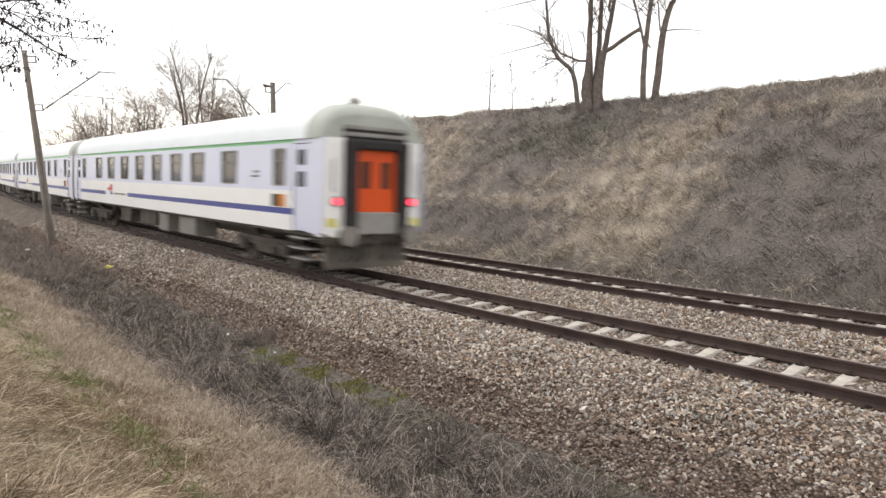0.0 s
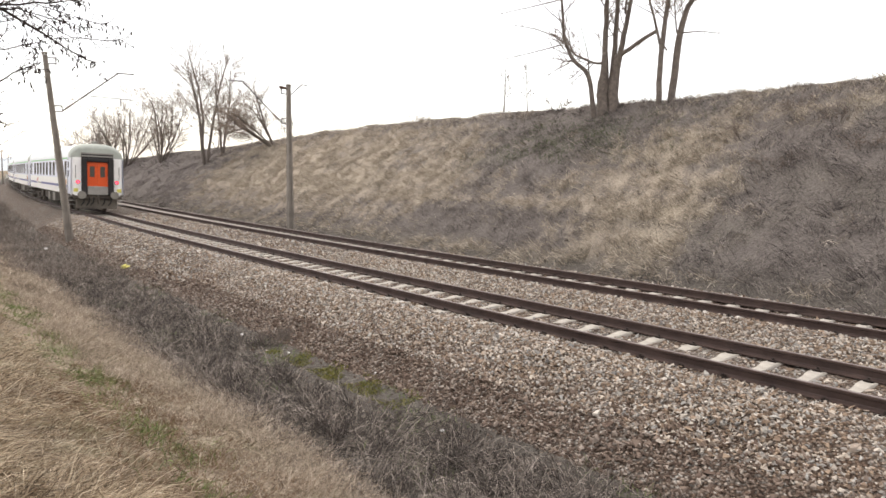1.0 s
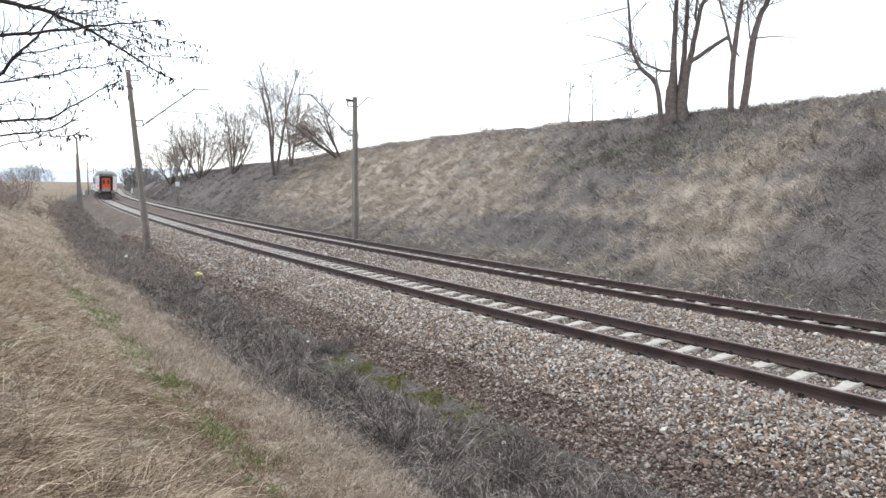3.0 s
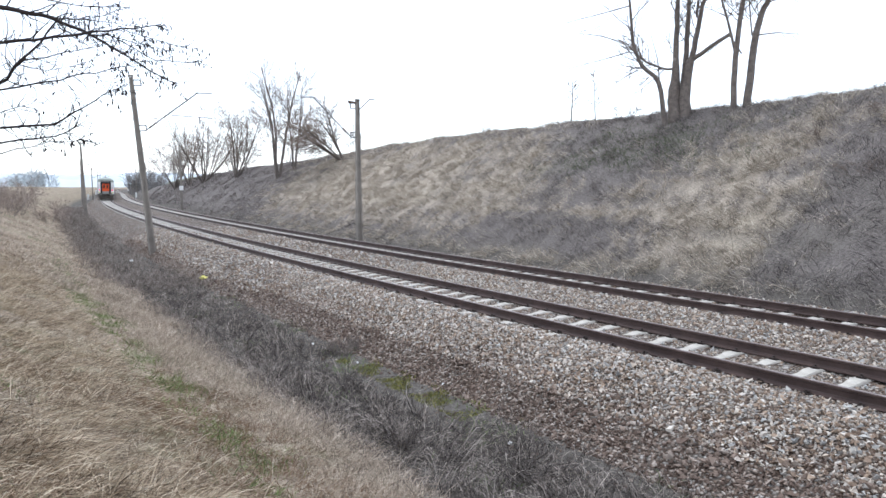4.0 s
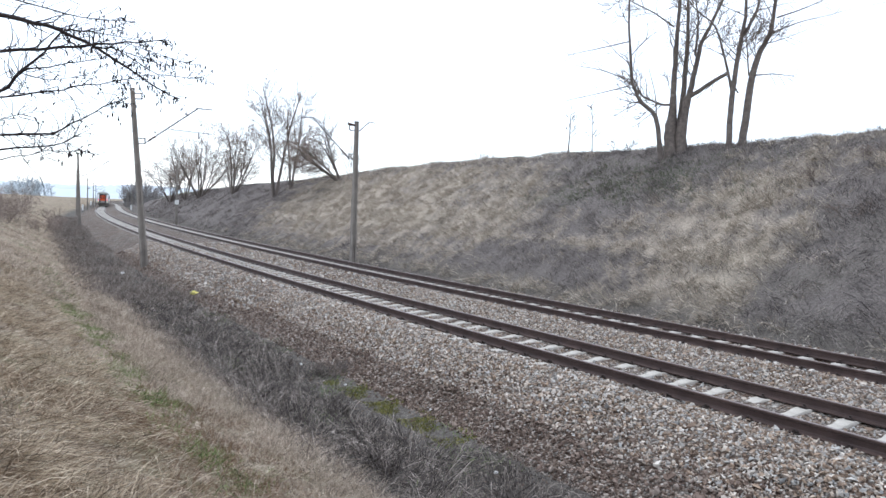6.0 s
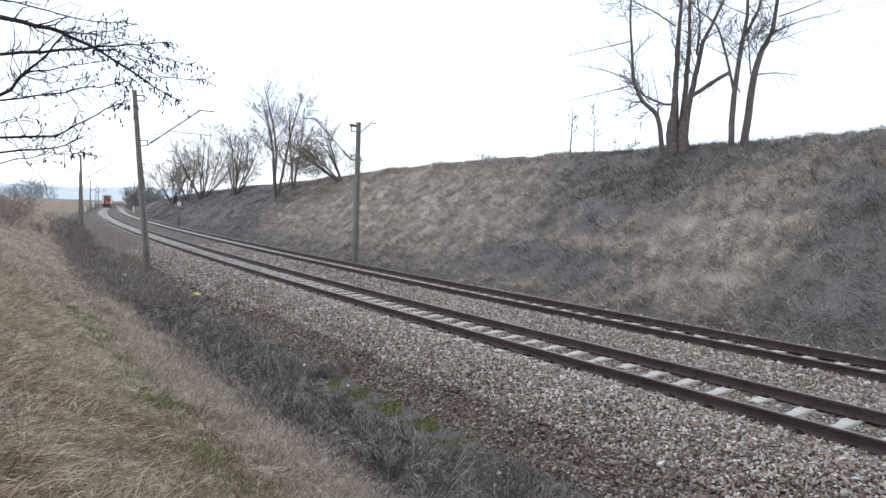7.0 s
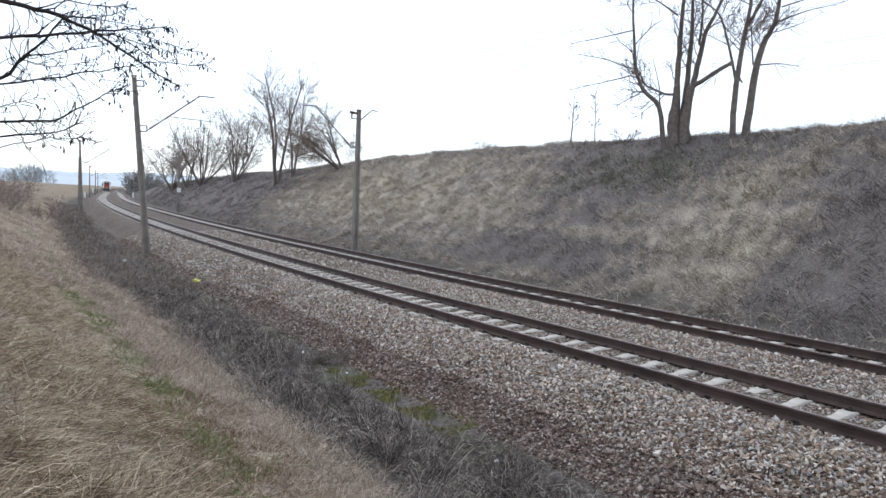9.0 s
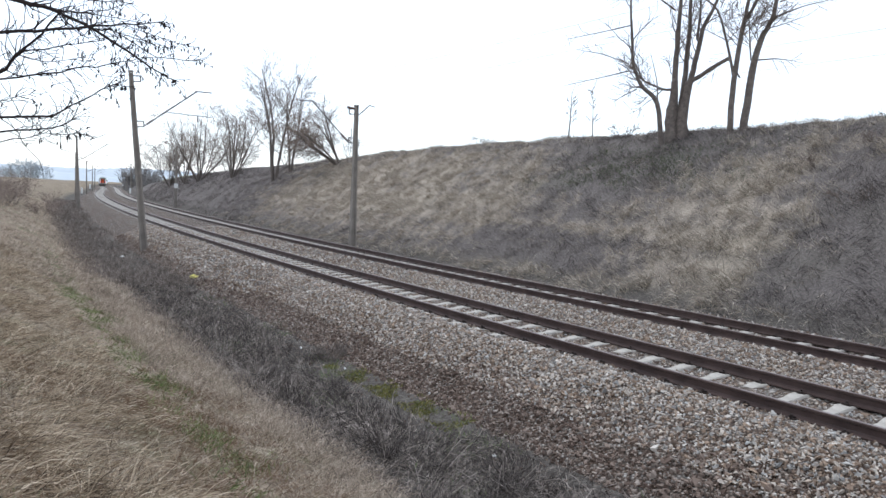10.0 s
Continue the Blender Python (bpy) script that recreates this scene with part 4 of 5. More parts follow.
# forked pair beside it
lines = []
drawn = [([(-0.25, -0.3), (-0.12, 2.1), (0.1, 4.1), (0.37, 5.3), (0.32, 6.8), (0.2, 8.6)], 0.19, 0.05),
         ([(0.25, -0.3, 0.1), (0.55, 2.6, 0.1), (0.95, 4.0, 0.15), (1.35, 4.8, 0.2), (1.55, 6.4, 0.2), (1.75, 8.5, 0.2)], 0.24, 0.06),
         ([(-0.12, 2.1), (-0.33, 3.2, -0.1), (-0.8, 5.0, -0.2), (-1.5, 5.55, -0.3), (-2.1, 6.4, -0.3)], 0.09, 0.03),
         ([(0.3, 4.6), (0.75, 5.4), (0.95, 6.7), (1.0, 8.0)], 0.1, 0.03), ([(0.5, 2.9), (0.38, 4.6)], 0.05, 0.04)]
for pts, r0, r1 in drawn:
    l = limb(pts, r0 * 0.7, r1 * 0.55, 0, 0.042)
    lines.append(l)
    sprout(rng, (1, l[1], l[2]), lines, 3.6, 0.24, 0.14, 17, 0.5, first=0.3, fewer=0.6)
for pts in ([(0.1, 2.2), (-0.4, 3.1), (-1.6, 1.9, -0.2)], [(1.3, 4.6), (2.4, 5.0), (3.6, 5.2)], [(1.5, 5.2), (2.5, 5.5), (3.9, 6.1)], [(0.7, 2.9), (1.4, 2.95), (2.2, 2.8)]):
    l = limb(pts, 0.034, 0.008, 2, 0.042)
    lines.append(l)
    sprout(rng, (2, l[1], l[2]), lines, 1.9, 0.3, 0.1, 8, 0.45)
x, y, h = along(10.5, 17.8)
finish_tree("bare_tree", "bare forked tree with twin trunks on the bank", "tree", pose(float(x), float(y), float(ground_z(10.7, 17.9)), 0, 0, -22), lines, "bare trees", M_BARK, M_TWIG, 0.0085)


def stem_clump(label, s, o, height, spread, stems, seed, kids=6, name="bare_tree", category="tree", group="bare trees", radius=0.09, lean=(0, 0), m_twig=None, thin=0.006, low=0.0, shrink=0.55, first=1, bend=0.15, lift=0.14, fewer=0.8):
    rng = np.random.default_rng(seed)
    lines = []
    for k in range(stems):
        a = rng.uniform(0, 2 * np.pi)
        way = (np.cos(a) * spread + lean[0], np.sin(a) * spread + lean[1], 1.0)
        grow(rng, (np.cos(a) * 0.15, np.sin(a) * 0.15, -0.2), way, height * rng.uniform(0.6, 1.0), radius * rng.uniform(0.7, 1.1), first, lines, bend, lift, kids, shrink, fewer)
    x, y, h = along(s, o)
    return finish_tree(name, label, category, pose(float(x), float(y), float(ground_z(s, o)) - low), lines, group, M_BARK, m_twig or M_TWIG, thin)


# distant trees: their haze is only the paler twig colour
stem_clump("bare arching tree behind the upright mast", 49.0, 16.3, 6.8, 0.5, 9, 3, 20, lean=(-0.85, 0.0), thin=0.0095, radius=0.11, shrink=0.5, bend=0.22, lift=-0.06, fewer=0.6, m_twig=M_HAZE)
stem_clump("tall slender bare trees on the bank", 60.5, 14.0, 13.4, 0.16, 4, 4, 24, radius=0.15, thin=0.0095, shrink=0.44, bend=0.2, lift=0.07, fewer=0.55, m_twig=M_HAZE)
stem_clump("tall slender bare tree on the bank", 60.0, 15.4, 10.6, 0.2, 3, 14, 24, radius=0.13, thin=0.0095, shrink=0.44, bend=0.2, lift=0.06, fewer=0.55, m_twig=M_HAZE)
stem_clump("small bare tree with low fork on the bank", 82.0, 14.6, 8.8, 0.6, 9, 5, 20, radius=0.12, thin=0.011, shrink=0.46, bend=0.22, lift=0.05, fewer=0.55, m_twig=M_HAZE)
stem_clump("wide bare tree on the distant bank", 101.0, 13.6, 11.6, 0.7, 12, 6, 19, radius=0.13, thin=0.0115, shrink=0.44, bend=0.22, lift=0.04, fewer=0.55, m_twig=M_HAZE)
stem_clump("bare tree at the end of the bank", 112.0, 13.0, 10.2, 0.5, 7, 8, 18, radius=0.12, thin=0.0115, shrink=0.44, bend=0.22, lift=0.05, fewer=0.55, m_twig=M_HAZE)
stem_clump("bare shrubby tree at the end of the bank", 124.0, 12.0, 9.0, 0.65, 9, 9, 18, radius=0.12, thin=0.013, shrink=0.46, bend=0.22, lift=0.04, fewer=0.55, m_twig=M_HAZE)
stem_clump("low bare shrub behind the trees", 70.0, 18.0, 3.6, 0.6, 10, 12, 6, "bare_shrub", "shrub", "bare shrubs", 0.03, thin=0.008)
stem_clump("low bare shrub behind the arching tree", 54.0, 19.5, 3.6, 0.6, 10, 13, 6, "bare_shrub", "shrub", "bare shrubs", 0.03, thin=0.008)
stem_clump("low bare shrub on the far end of the bank", 95.0, 16.5, 4.0, 0.6, 10, 15, 6, "bare_shrub", "shrub", "bare shrubs", 0.03, thin=0.01)
for k, (s, o) in enumerate(((2.5, 15.8), (4.2, 16.8), (1.2, 14.3), (5.5, 15.4), (3.4, 13.2), (0.2, 16.4))):
    stem_clump("dark tangled bramble clump on the far bank", s, o, 0.75, 0.9, 14, 60 + k, 4, "bramble_clump", "shrub", "bramble clumps", 0.01, thin=0.005)
stem_clump("thin leafless sapling on the crest", 22.1, 18.9, 3.3, 0.02, 1, 21, 12, "bare_sapling", "sapling", "bare saplings", 0.05, thin=0.01, shrink=0.25)
stem_clump("thin leafless sapling on the crest", 19.9, 18.8, 3.3, 0.03, 1, 23, 12, "bare_sapling", "sapling", "bare saplings", 0.045, thin=0.01, shrink=0.25)
stem_clump("small dry shrub on the crest", 30.5, 18.6, 1.1, 0.8, 10, 23, 4, "dry_shrub", "shrub", "dry shrubs", 0.012)
stem_clump("small dry shrub below the crest trees", 17.2, 18.2, 1.2, 0.8, 10, 24, 4, "dry_shrub", "shrub", "dry shrubs", 0.012)
for k, (s, o, hh) in enumerate(((38, -12.0, 1.6), (46, -12.5, 1.9), (58, -12.5, 2.4), (66, -10.5, 2.2), (52, -6.2, 1.5), (60, -5.2, 1.6), (70, -5.0, 1.7), (84, -5.5, 2.0), (50, -7.9, 2.9), (47, -8.4, 2.6), (54, -8.3, 2.8), (41, -8.2, 1.7))):
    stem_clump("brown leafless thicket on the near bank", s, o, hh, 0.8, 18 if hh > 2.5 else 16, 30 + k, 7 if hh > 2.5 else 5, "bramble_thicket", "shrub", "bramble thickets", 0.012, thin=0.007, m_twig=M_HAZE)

# overhanging alder branches; the trunk stands on the near bank, out of view
lines = []
limbs = [([(-2.4, 4.5), (-0.55, 4.16), (-0.11, 4.12), (0.23, 4.02), (0.65, 3.75), (1.05, 3.58)], 0.036, 0.005), ([(-2.4, 3.5), (-0.59, 3.82), (0.04, 3.96), (0.52, 4.14), (0.91, 4.24)], 0.026, 0.005),
         ([(0.23, 4.02), (0.43, 4.03), (0.83, 3.83), (1.29, 3.87)], 0.012, 0.004), ([(-2.6, 2.6), (-0.59, 3.46), (-0.4, 3.67), (-0.09, 4.08)], 0.028, 0.008),
         ([(-2.5, 3.0), (-0.59, 3.42), (-0.08, 3.53), (0.35, 3.64), (0.8, 3.82)], 0.018, 0.003), ([(-2.6, 2.6), (-0.6, 3.07), (-0.18, 3.09), (0.21, 3.33), (0.5, 3.5)], 0.024, 0.004),
         ([(-2.4, 2.4), (-0.6, 2.92), (-0.16, 2.98), (0.1, 3.1)], 0.02, 0.004), ([(-0.4, 3.67), (-0.02, 3.78), (0.35, 3.93)], 0.011, 0.003)]
twigs = [([(-0.07, 4.13), (0.25, 4.19), (0.71, 4.2)], 0.012, 0.003), ([(-2.2, 2.3), (-0.6, 2.82), (-0.22, 2.93), (0.18, 2.94)], 0.012, 0.002), ([(-1.2, 3.0), (-0.59, 3.22), (-0.29, 3.34)], 0.01, 0.003),
         ([(-0.42, 3.64), (-0.21, 3.59), (0.16, 3.69)], 0.008, 0.002), ([(-0.07, 4.13), (0.19, 4.19), (0.52, 4.36)], 0.01, 0.003), 
         ([(0.52, 4.14), (0.85, 4.08), (1.2, 4.0)], 0.006, 0.003), ([(0.43, 4.03), (0.75, 4.0), (1.05, 3.97)], 0.006, 0.003), ([(-1.2, 4.3), (-0.5, 4.36), (0.1, 4.32), (0.6, 4.4)], 0.014, 0.004)]
rng = np.random.default_rng(2)
for pts, r0, r1 in limbs + twigs:
    lv, p, r = limb([(a, b, 0.25 * math.sin(a * 2 + b * 3)) for a, b in pts], r0 * 0.8, r1, 1)
    p += np.stack([smooth_noise(p[:, 0] * 9, p[:, 2] * 5, 1.0, k + r0 * 90) for k in range(3)], 1) * 0.018
    lines.append((1, p, r))
    inside = p[:, 0] > -0.9
    reach = 0.75 if len(pts) > 3 else 0.5
    sprout(rng, (2, p[inside], r[inside]), lines, reach, 0.8, 0.05, 26 if len(pts) > 3 else 18, 0.5, top=4, first=0.0)
    if len(pts) > 4:
        sprout(rng, (3, p[inside], r[inside]), lines, 0.4, 0.8, 0.05, 30, 0.5, top=4, first=0.0)
lines.append(limb([(-2.7, -1.2, 0.0), (-2.6, 2.0, 0.1), (-2.5, 4.4, 0.0), (-2.3, 7.0, 0.1), (-2.4, 9.0, 0.0)], 0.17, 0.05, 0))
for pl in [l for l in lines if l[0] >= 3]:
    for p in pl[1][1:]:
        if rng.random() < np.interp(p[0], (-0.4, 0.3, 0.7), (0.05, 0.16, 0.5)):
            c = p + rng.normal(size=3) * 0.014 + (0, 0, -0.014)
            lines.append((4, np.array([p, c, c + (0, 0, -0.02)]), np.array([0.004, 0.0095, 0.006])))
az = math.radians(-29)
base = (8.0 * math.sin(az), 8.0 * math.cos(az), 0.0)
finish_tree("alder_tree", "bare dark alder with cones on its overhanging twigs", "tree", pose(*base, 0, 0, 29), lines, "bare trees", M_ALDER, M_ALDER, 0.0033)


# ---- gravel, grass, brambles ----
def scatter(rng, n, s0, s1, o0, o1, near_bias=0.0):
    s = s0 + (s1 - s0) * rng.random(n) ** (1 + near_bias)
    return s, o0 + (o1 - o0) * rng.random(n)


def place(s, o, z):
    x, y, h = along(s, o)
    return np.stack([x, y, z], 1)


def stones(name, label, rng, sets, mat):
    P, R = [], []
    for n, s0, s1, o0, o1, size in sets:
        s, o = scatter(rng, n, s0, s1, o0, o1)
        keep = np.ones(n, bool)
        for r in (0, GAUGE, SECOND, SECOND + GAUGE):
            keep &= np.abs(o - r) > 0.09
        ph = np.abs((s - FIRST + PITCH / 2) % PITCH - PITCH / 2)
        tie = ((o > np.where(bare_ends(s) > rng.random(n), -0.5, -0.1)) & (o < GAUGE + 0.1)) | ((o > SECOND - 0.1) & (o < SECOND + GAUGE + 0.1))
        keep &= ~(tie & (ph < 0.12))
        s, o = s[keep], o[keep]
        P.append(place(s, o, np.maximum(ballast_z(o) - 0.03 * bare_ends(s) * ((o < 0) & (o > -0.7)), ground_z(s, o) - 0.01) + rng.uniform(-0.008, 0.02, len(s))))
        R.append(size * np.exp(rng.normal(size=len(s)) * 0.32))
    P, R = np.concatenate(P), np.concatenate(R)
    n = len(P)
    corner = np.array([(1, 0, 0), (0, 1, 0), (-1, 0, 0), (0, -1, 0), (0.3, 0.2, 1), (-0.3, 0.3, 0.9), (0.1, -0.2, -1)], float)
    v = corner[None] * np.stack([rng.uniform(1.0, 1.9, n), rng.uniform(0.7, 1.2, n), rng.uniform(0.5, 0.95, n)], 1)[:, None] + rng.normal(size=(n, 7, 3)) * 0.24
    spin, lean = rng.uniform(0, np.pi, n), rng.normal(size=(n, 2)) * 0.28
    q = np.stack([np.cos(spin), lean[:, 0], lean[:, 1], np.sin(spin)], 1)
    q /= np.linalg.norm(q, axis=1)[:, None]
    w, a, b, c = q.T
    rot = np.stack([1 - 2 * (b * b + c * c), 2 * (a * b - c * w), 2 * (a * c + b * w), 2 * (a * b + c * w), 1 - 2 * (a * a + c * c), 2 * (b * c - a * w),
                    2 * (a * c - b * w), 2 * (b * c + a * w), 1 - 2 * (a * a + b * b)], 1).reshape(n, 3, 3)
    v = np.einsum("nij,nkj->nki", rot, v) * (R / 2)[:, None, None] + P[:, None]
    tri = np.array([(0, 1, 4), (1, 5, 4), (1, 2, 5), (2, 3, 5), (3, 4, 5), (3, 0, 4), (1, 0, 6), (2, 1, 6), (3, 2, 6), (0, 3, 6)])
    F = (np.arange(n)[:, None, None] * 7 + tri[None]).reshape(-1, 3)
    return tagged(new(name, mesh_np(name, v.reshape(-1, 3), F, mat)), label, "gravel", kind="stuff")


rng = np.random.default_rng(21)
stones("ballast_stones", "loose brown, grey and white crushed stones", rng,
       [(30000, -8, 13, -1.75, -0.4, 0.037), (17000, -8, 13, -0.45, 2.0, 0.036), (19000, -8, 13, 2.0, SECOND, 0.038), (6000, -8, 13, SECOND, 6.6, 0.04),
        (12000, 13, 38, -2.0, 0.0, 0.05), (13000, 13, 38, 0.0, 4.0, 0.05)], M_STONE)
stones("soiled_stones", "soiled brown stones at the foot of the ballast", rng,
       [(15000, -8, 13, -2.5, -1.4, 0.038), (4000, 13, 38, -2.6, -1.8, 0.05), (1600, -8, 25, -3.2, -2.3, 0.036)], M_DIRTY)



def unit(v):
    return v / (np.linalg.norm(v, axis=1)[:, None] + 1e-9)


def tuft(name, label, mat, rng, n, s0, s1, o0, o1, length, width, sag, down=0.0, up=0.8, patch=None, bias=0.0, clump=0.0, toss=0.55):
    s, o = scatter(rng, n, s0, s1, o0, o1, bias)
    if clump:
        c = max(n // 26, 1)
        cs, co = scatter(rng, c, s0, s1, o0, o1, bias)
        k = rng.integers(0, c, n)
        s, o = cs[k] + rng.normal(size=n) * clump, co[k] + rng.normal(size=n) * clump
    if patch is not None:
        keep = patch(s, o, rng.random(n))
        s, o = s[keep], o[keep]
        k = k[keep] if clump else None
    n = len(s)
    P = place(s, o, ground_z(s, o) - 0.02)
    x, y, h = along(s, o)
    lean = rng.normal(size=(n, 3)) * (0.3 if clump else 0.5)
    if clump:
        lean += (rng.normal(size=(c, 3)) * toss)[k]
    lean[:, 2] = np.abs(lean[:, 2]) * 0.5 + up
    lean[:, 0] -= np.cos(h) * down
    lean[:, 1] += np.sin(h) * down
    V, F = blades(P, unit(lean), length * np.exp(rng.normal(size=n) * 0.3), width * rng.uniform(0.6, 1.3, n), sag * rng.uniform(0.3, 1.3, n), rng)
    return tagged(new(name, mesh_np(name, V, F, mat)), label, "grass", kind="stuff")


M_STRAW = varied("dry_straw", [(0.3, (0.09, 0.071, 0.05)), (0.44, (0.29, 0.24, 0.17)), (0.56, (0.47, 0.4, 0.3)), (0.7, (0.75, 0.67, 0.54))], scale=2.6, shift=0.6)
M_HAY = varied("brown_hay", [(0.3, (0.07, 0.051, 0.036)), (0.44, (0.27, 0.205, 0.14)), (0.56, (0.45, 0.355, 0.25)), (0.7, (0.76, 0.645, 0.49))], scale=2.4, shift=0.6)
M_FRINGE = varied("pale_fine_straw", [(0.3, (0.17, 0.137, 0.107)), (0.48, (0.39, 0.319, 0.252)), (0.7, (0.67, 0.57, 0.465))], scale=2.0, shift=0.55)
M_BROWN = varied("brown_dead_weeds", [(0.0, (0.07, 0.043, 0.028)), (0.5, (0.2, 0.13, 0.085)), (1.0, (0.38, 0.265, 0.175))], scale=0.9)
M_PALE = varied("bleached_bank_grass", [(0.3, (0.175, 0.15, 0.122)), (0.44, (0.31, 0.265, 0.215)), (0.57, (0.45, 0.39, 0.315)), (0.74, (0.68, 0.605, 0.51))], scale=2.2, shift=0.58)
M_DIM = varied("grey_brown_bank_grass", [(0.3, (0.058, 0.05, 0.049)), (0.5, (0.158, 0.138, 0.132)), (0.7, (0.35, 0.307, 0.28))], scale=2.0, shift=0.5)
M_BRAMBLE = varied("grey_bramble_stems", [(0.28, (0.025, 0.021, 0.019)), (0.47, (0.106, 0.089, 0.08)), (0.62, (0.26, 0.223, 0.198)), (0.76, (0.6, 0.53, 0.465))], scale=1.8, shift=0.5)
M_BRUSH = varied("grey_brown_brush", [(0.28, (0.07, 0.057, 0.05)), (0.5, (0.2, 0.168, 0.145)), (0.72, (0.4, 0.345, 0.3))], scale=0.9, shift=0.5)
M_FRESH = varied("fresh_green_grass", [(0.2, (0.06, 0.09, 0.027)), (0.8, (0.24, 0.31, 0.11))], scale=1.0)
M_WINTER = varied("dull_winter_green", [(0.2, (0.045, 0.058, 0.028)), (0.8, (0.15, 0.17, 0.09))], scale=1.0)
M_MOSS = varied("yellow_green_moss", [(0.2, (0.085, 0.08, 0.025)), (0.8, (0.27, 0.26, 0.08))], scale=2.0)


def pale_patch(s, o, r):
    return paleness(s, o) > 0.14 + r * 0.5


def dim_patch(s, o, r):
    return paleness(s, o) < 0.14 + r * 0.42


def off_moss(s, o, r):
    return (o < -3.15 + 0.15 * smooth_noise(s, o, 0.6)) | (s < 1.4) | (s > 5.8)


def brown_patch(s, o, r):
    return smooth_noise(s, o, 1.5, 12.0) > r * 1.2 - 0.5


def off_path(s, o, r):
    return np.exp(-((o + 6.8 + 0.12 * smooth_noise(s, 0.0, 1.4)) / 0.42) ** 2) * 0.9 < r


def path_green(s, o, r):
    return 0.75 * np.exp(-((o + 6.7) / 0.5) ** 2) + 0.7 * smooth_noise(s, o, 0.8, 9.0) > 0.45 + r * 0.5


tuft("near_bank_grass", "matted dry straw-coloured grass on the near bank", M_STRAW, rng, 50000, -2.6, 14, -9.4, -5.0, 0.15, 0.0048, 0.4, -0.3, 0.1, bias=0.7, clump=0.08, toss=0.9, patch=off_path)
tuft("near_bank_hay", "long flattened brown hay lying down the near bank", M_HAY, rng, 40000, -2.6, 14, -9.6, -7.15, 0.28, 0.0048, 0.3, -0.5, 0.03, bias=0.7, clump=0.12, toss=1.0, patch=lambda s, o, r: smooth_noise(s, o, 0.8, 15.0) > r * 1.5 - 1.0)
tuft("fringe_grass", "pale fine upright straw along the edge of the ditch", M_FRINGE, rng, 40000, -2.6, 16, -6.4, -4.75, 0.23, 0.0046, 0.3, -0.1, 0.55, bias=0.6, clump=0.13, toss=0.65, patch=lambda s, o, r: (o > -5.75 + 0.2 * smooth_noise(s, o, 0.6)) | (r < np.clip(s / 5, 0.25, 1)))
tuft("brown_weeds", "brown dead weeds among the straw", M_BROWN, rng, 26000, -2.6, 26, -9.6, -5.2, 0.17, 0.005, 0.4, -0.3, 0.3, patch=brown_patch, bias=0.7, clump=0.16)
tuft("brown_weeds", "low dark brown weeds beside the trodden path", M_BROWN, rng, 15000, -2.6, 3.0, -7.4, -5.7, 0.13, 0.0045, 0.4, -0.1, 0.25, bias=0.3, clump=0.1, toss=0.9)
tuft("near_bank_grass", "dry grass on the near bank farther along the line", M_FRINGE, rng, 34000, 12, 80, -12.5, -4.7, 0.26, 0.012, 0.4, -0.2, 0.45, bias=0.7, clump=0.3)
tuft("green_grass", "fresh green grass blades along the trodden path", M_FRESH, rng, 46000, -2.6, 20, -9.0, -5.5, 0.12, 0.0062, 0.2, 0.0, 0.6, patch=path_green, bias=0.6, clump=0.09)
tuft("ditch_brambles", "tangled grey-brown dead stems in the ditch", M_BRAMBLE, rng, 34000, -2.6, 20, -5.1, -2.7, 0.24, 0.0055, 0.4, 0.0, 0.35, bias=0.5, clump=0.15, patch=off_moss)
tuft("ditch_brambles", "arching grey bramble stems in the ditch", M_BRAMBLE, rng, 11000, -2.6, 20, -4.9, -3.0, 0.55, 0.0065, 0.5, 0.0, 0.35, bias=0.5, clump=0.14, patch=off_moss)
tuft("ditch_brambles", "sparse dead stems creeping over the foot of the ballast", M_BRAMBLE, rng, 5000, -6, 14, -2.9, -2.15, 0.2, 0.006, 0.4, 0.0, 0.4, patch=off_moss, clump=0.12)
tuft("ditch_green", "dull green weeds in the ditch", M_FRESH, rng, 17000, -2.5, 22, -4.2, -2.5, 0.11, 0.006, 0.2, 0.0, 0.7, patch=lambda s, o, r: smooth_noise(s, o, 1.3, 3.0) > r * 0.9 - 0.2, bias=0.5, clump=0.12)
tuft("ditch_brambles", "grey-brown dead brush along the ditch", M_BRUSH, rng, 26000, 17, 115, -5.4, -2.6, 0.45, 0.011, 0.4, 0.0, 0.6, bias=0.6, clump=0.3)
tuft("pale_bank_grass", "bleached grass tufts hanging down the far bank", M_PALE, rng, 135000, -3, 66, 8.3, 18.6, 0.42, 0.0145, 0.6, 0.7, 0.3, patch=pale_patch, bias=0.45, clump=0.12, toss=0.35)
tuft("dim_bank_growth", "grey-brown dead growth on the far bank", M_DIM, rng, 90000, -3, 66, 8.2, 18.6, 0.34, 0.012, 0.45, 0.5, 0.4, patch=dim_patch, bias=0.45, clump=0.18)
tuft("pale_bank_grass", "bleached grass on the distant bank", M_PALE, rng, 16000, 65, 150, 8.6, 17, 0.7, 0.03, 0.5, 0.4, 0.4, patch=pale_patch)
tuft("dim_bank_growth", "grey-brown dead growth on the distant bank", M_DIM, rng, 14000, 65, 160, 8.4, 17, 0.55, 0.025, 0.4, 0.3, 0.5, clump=0.4)
tuft("bank_green", "dark green winter growth under the crest trees", M_WINTER, rng, 24000, 7, 20, 13.0, 17.6, 0.2, 0.014, 0.3, 0.2, 0.6, patch=lambda s, o, r: np.exp(-((s - 13.5) / 3.6) ** 2 - ((o - 15.2) / 1.2) ** 2) * 0.8 + 0.3 * smooth_noise(s, o, 1.0, 8.0) > r, clump=0.3)
tuft("crest_grass", "short grass along the crest of the bank", M_DIM, rng, 10000, -8, 100, 17.2, 19.6, 0.11, 0.014, 0.3, 0.0, 0.9)
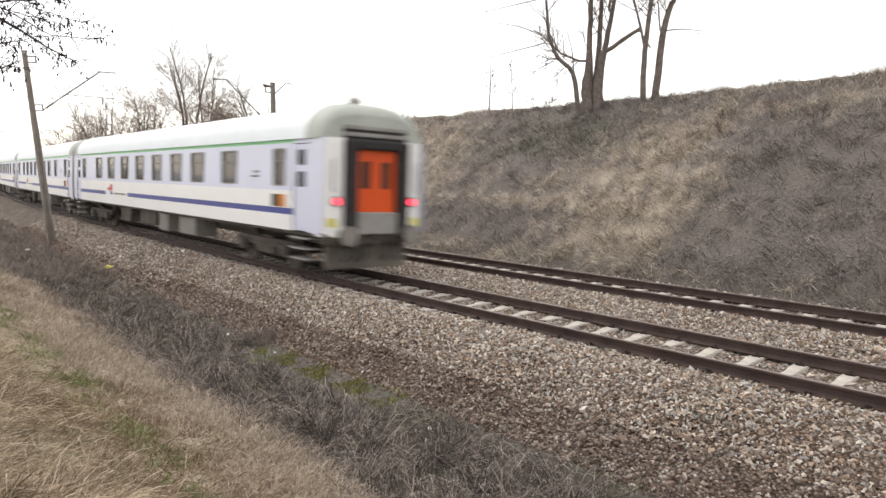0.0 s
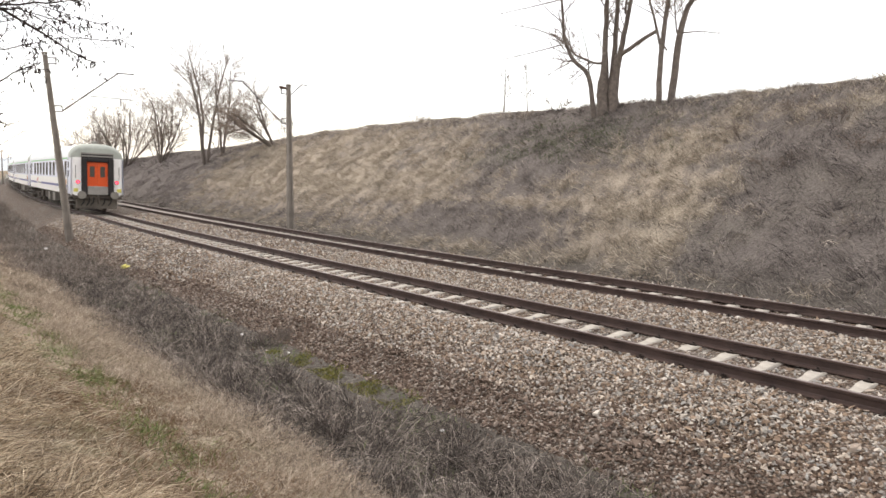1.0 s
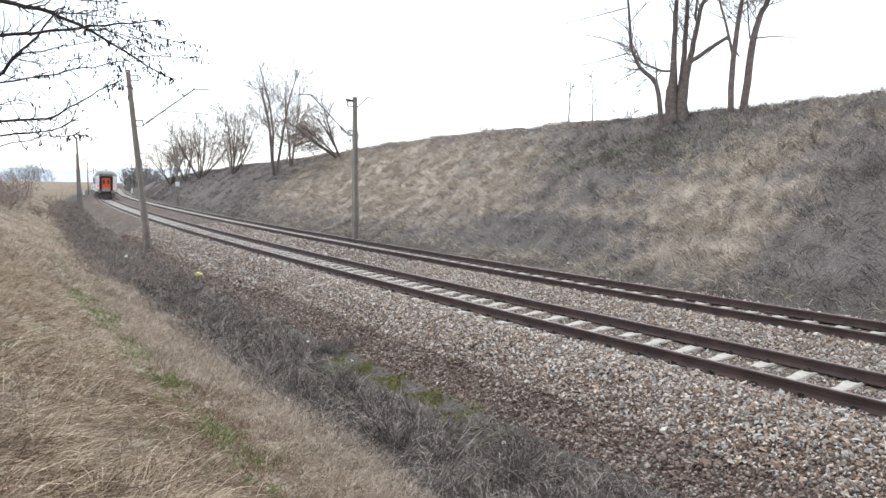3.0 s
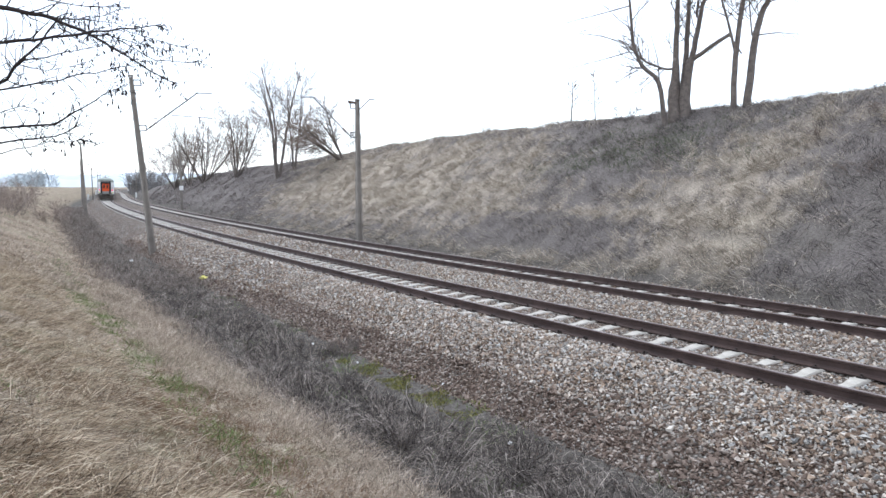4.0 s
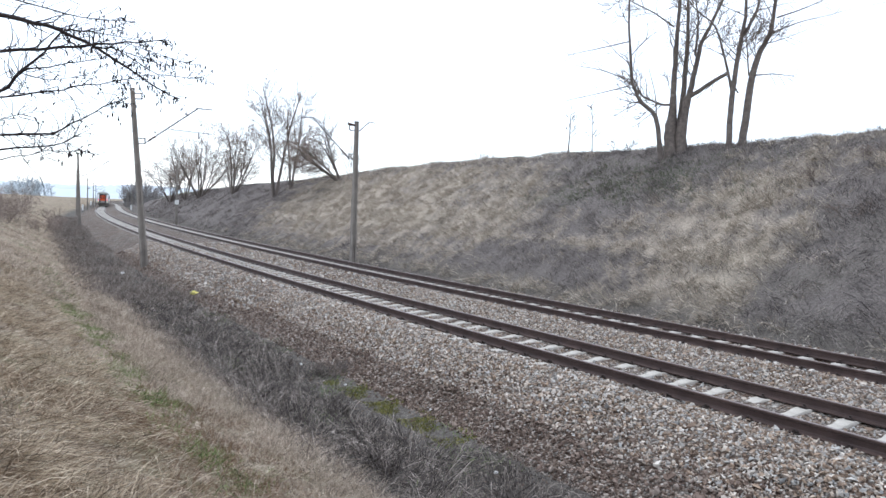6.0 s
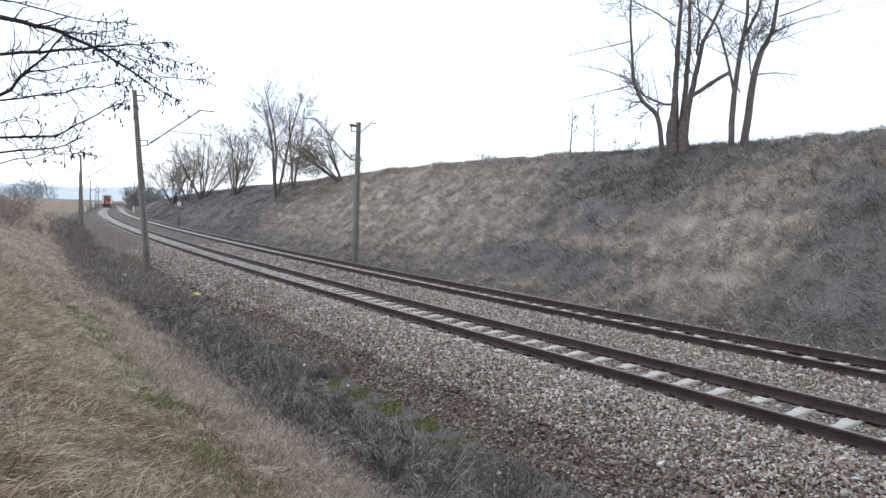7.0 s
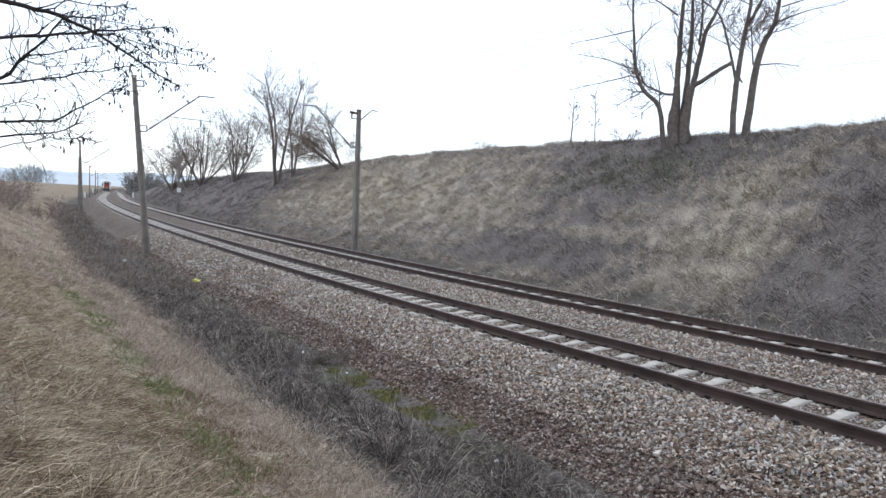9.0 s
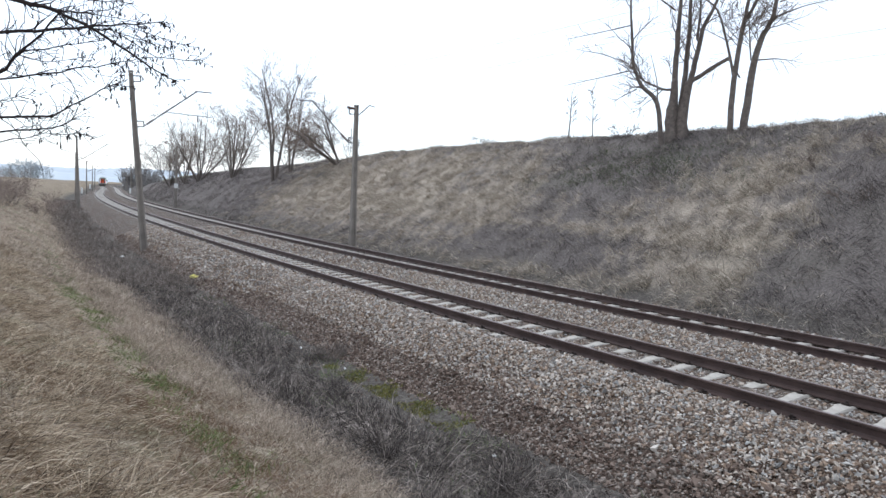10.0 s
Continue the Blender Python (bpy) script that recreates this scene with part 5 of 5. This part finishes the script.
tuft("crest_grass", "taller dry tufts along the crest of the bank", M_PALE, rng, 700, -8, 60, 17.4, 19.2, 0.35, 0.012, 0.3, 0.0, 0.9, clump=0.18)
tuft("moss_patch", "yellow-green moss beside the ballast", M_MOSS, rng, 24000, 1.5, 5.6, -2.95, -2.35, 0.05, 0.014, 0.2, 0.0, 0.8, patch=lambda s, o, r: smooth_noise(s, o, 0.35, 2.0) > r * 1.3 - 0.25)

# ---- small things ----
def litter(label, name, s, o, size, mat, seed, lift=0.1):
    rng = np.random.default_rng(seed)
    bm = bmesh.new()
    bmesh.ops.create_icosphere(bm, subdivisions=2, radius=size)
    for v in bm.verts:
        v.co = Vector((v.co.x * (1 + rng.normal() * 0.22), v.co.y * (0.8 + rng.normal() * 0.22), v.co.z * (0.5 + rng.normal() * 0.2)))
    me = bpy.data.meshes.new(name)
    bm.to_mesh(me)
    bm.free()
    me.materials.append(mat)
    ob = new(name, me)
    x, y, h = along(s, o)
    ob.matrix_basis = pose(float(x), float(y), float(ground_z(s, o)) + lift, 0, 0, seed * 40)
    return tagged(ob, label, "litter")


litter("crumpled yellow plastic bag in the dry weeds", "plastic_bag", 18.0, -2.25, 0.14, M_YELLOW, 1, 0.14)
litter("scrap of white paper among dead stems", "paper_scrap", 6.8, -2.88, 0.04, M_WHITE, 2)
litter("scrap of white litter beside the moss", "paper_scrap", 4.9, -2.82, 0.032, M_WHITE, 3)
litter("scrap of white litter in the ditch", "paper_scrap", 0.3, -3.05, 0.03, M_WHITE, 4)
litter("scrap of white litter on the lower ballast", "paper_scrap", 2.9, -2.26, 0.03, M_WHITE, 6, 0.05)
litter("pale scrap lying at the foot of the mast", "plastic_scrap", 26.5, -3.4, 0.09, M_WHITE, 5)
stem_clump("small dark leafless bush by the moss", 6.0, -2.55, 0.5, 0.5, 40, 41, 4, "small_bush", "shrub", "", 0.004, thin=0.0025)


def white_post(s, o, high, label):
    x, y, h = along(s, o)
    post = tagged(empty("marker_post", pose(float(x), float(y), float(ground_z(s, o)), 0, 0, -math.degrees(float(h)))), label, "marker post", group="marker posts")
    bm = bmesh.new()
    rod(bm, (0, 0, -0.1), (0, 0, high), 0.05, n=8)
    part("post", bm, M_STEEL, post)
    bm = bmesh.new()
    box(bm, -0.19, -0.05, high - 1.3, 0.19, -0.02, high, 0.02)
    part("board", bm, M_WHITE, post)


for s, o, high in ((160, -2.7, 1.7), (215, -2.5, 2.2), (172, 7.2, 1.8), (285, 7.4, 2.6)):
    white_post(s, o, high, "white marker board on a post beside the line")


# ---- distance ----
def ridge(name, label, dist, a0, a1, low, high, mat, seed, rough=0.2):
    """A far hill or wood: a rounded mass with depth."""
    rng = np.random.default_rng(seed)
    aa = np.radians(np.linspace(a0, a1, 160))
    u = np.linspace(0, 1, 160)
    top = low + (high - low) * np.clip(np.sin(np.pi * u) ** 0.5, 0, 1) * (0.8 + 0.2 * smooth_noise(u * 9, u * 3, 1.0, seed)) + rough * rng.random(160)
    rows = []
    for k, (f, g) in enumerate(((0.97, 0.0), (1.0, 0.75), (1.06, 1.0), (1.2, 0.9), (1.3, 0.0))):
        rows.append(np.stack([np.sin(aa) * dist * f, np.cos(aa) * dist * f, top * g - (1.0 if g == 0 else 0.0)], 1))
    V = np.concatenate(rows)
    i = (np.arange(4)[:, None] * 160 + np.arange(159)[None]).ravel()
    return tagged(new(name, mesh_np(name, V, np.stack([i, i + 1, i + 161, i + 160], 1), mat, smooth=True)), label, "hill", kind="structure")


# hill, wood and thicket colours carry the distance haze, paler and bluer or greyer
M_HILL = worn("haze_blue_hill", (0.5, 0.55, 0.6), (0.58, 0.63, 0.67), 0.01, 1.0, fine=0.05, spec=0.0)
M_WOOD = worn("haze_grey_wood", (0.36, 0.4, 0.43), (0.46, 0.5, 0.53), 0.05, 1.0, fine=0.4, spec=0.0)
M_THICKET = worn("haze_paled_thicket", (0.2, 0.19, 0.185), (0.3, 0.285, 0.275), 0.05, 1.0, fine=0.4, spec=0.0)
ridge("backdrop", "hazy blue wooded hills on the horizon", 1900, -48, -8, 4, 44, M_HILL, 1, 3.0)
ridge("backdrop", "hazy low hills on the horizon", 1500, -75, -25, 4, 36, M_HILL, 2, 3.0)


M_MEADOW = worn("pale_green_meadow", (0.3, 0.34, 0.2), (0.42, 0.44, 0.3), 0.03, 1.0, fine=0.3, spec=0.0)
ridge("meadow", "pale green meadow rising behind the bank", 300, -23, -9, 2, 9.5, M_MEADOW, 6, 0.15)


def far_wood(label, az, dist, wide, high, n, seed, mat):
    rng = np.random.default_rng(seed)
    lines = []
    for k in range(n):
        f = rng.uniform(-0.5, 0.5)
        hh = high * (1 - 1.2 * f * f) * rng.uniform(0.6, 1.0)
        grow(rng, (f * wide, rng.uniform(-0.3, 0.3) * wide, -0.5), (rng.normal() * 0.2, rng.normal() * 0.2, 1.0), hh, 0.12, 2, lines, 0.2, 0.15, 12, 0.5)
    a = math.radians(az)
    m = pose(dist * math.sin(a), dist * math.cos(a), 0.0, 0, 0, -az)
    V, F = tubes([(p, np.maximum(r, 0.06)) for lv, p, r in lines], 3)
    ob = new("distant_wood", mesh_np("distant_wood", V, F, mat))
    ob.matrix_basis = m
    return tagged(ob, label, "wood", kind="stuff")


far_wood("hazy grey clump of leafless trees across the field", -31.6, 340, 17, 12, 60, 3, M_WOOD)
far_wood("grey-brown leafless thicket beside the curving line", -24.2, 260, 11, 9, 70, 4, M_THICKET)
far_wood("grey-brown leafless thicket beside the curving line", -23.1, 205, 8, 5, 50, 5, M_THICKET)


# ---- what moves ----
def motions():
    for k, coach in enumerate(COACHES):
        walk(coach, [(t / 4, coach_pose(k, t / 4)) for t in range(41)])


motions()
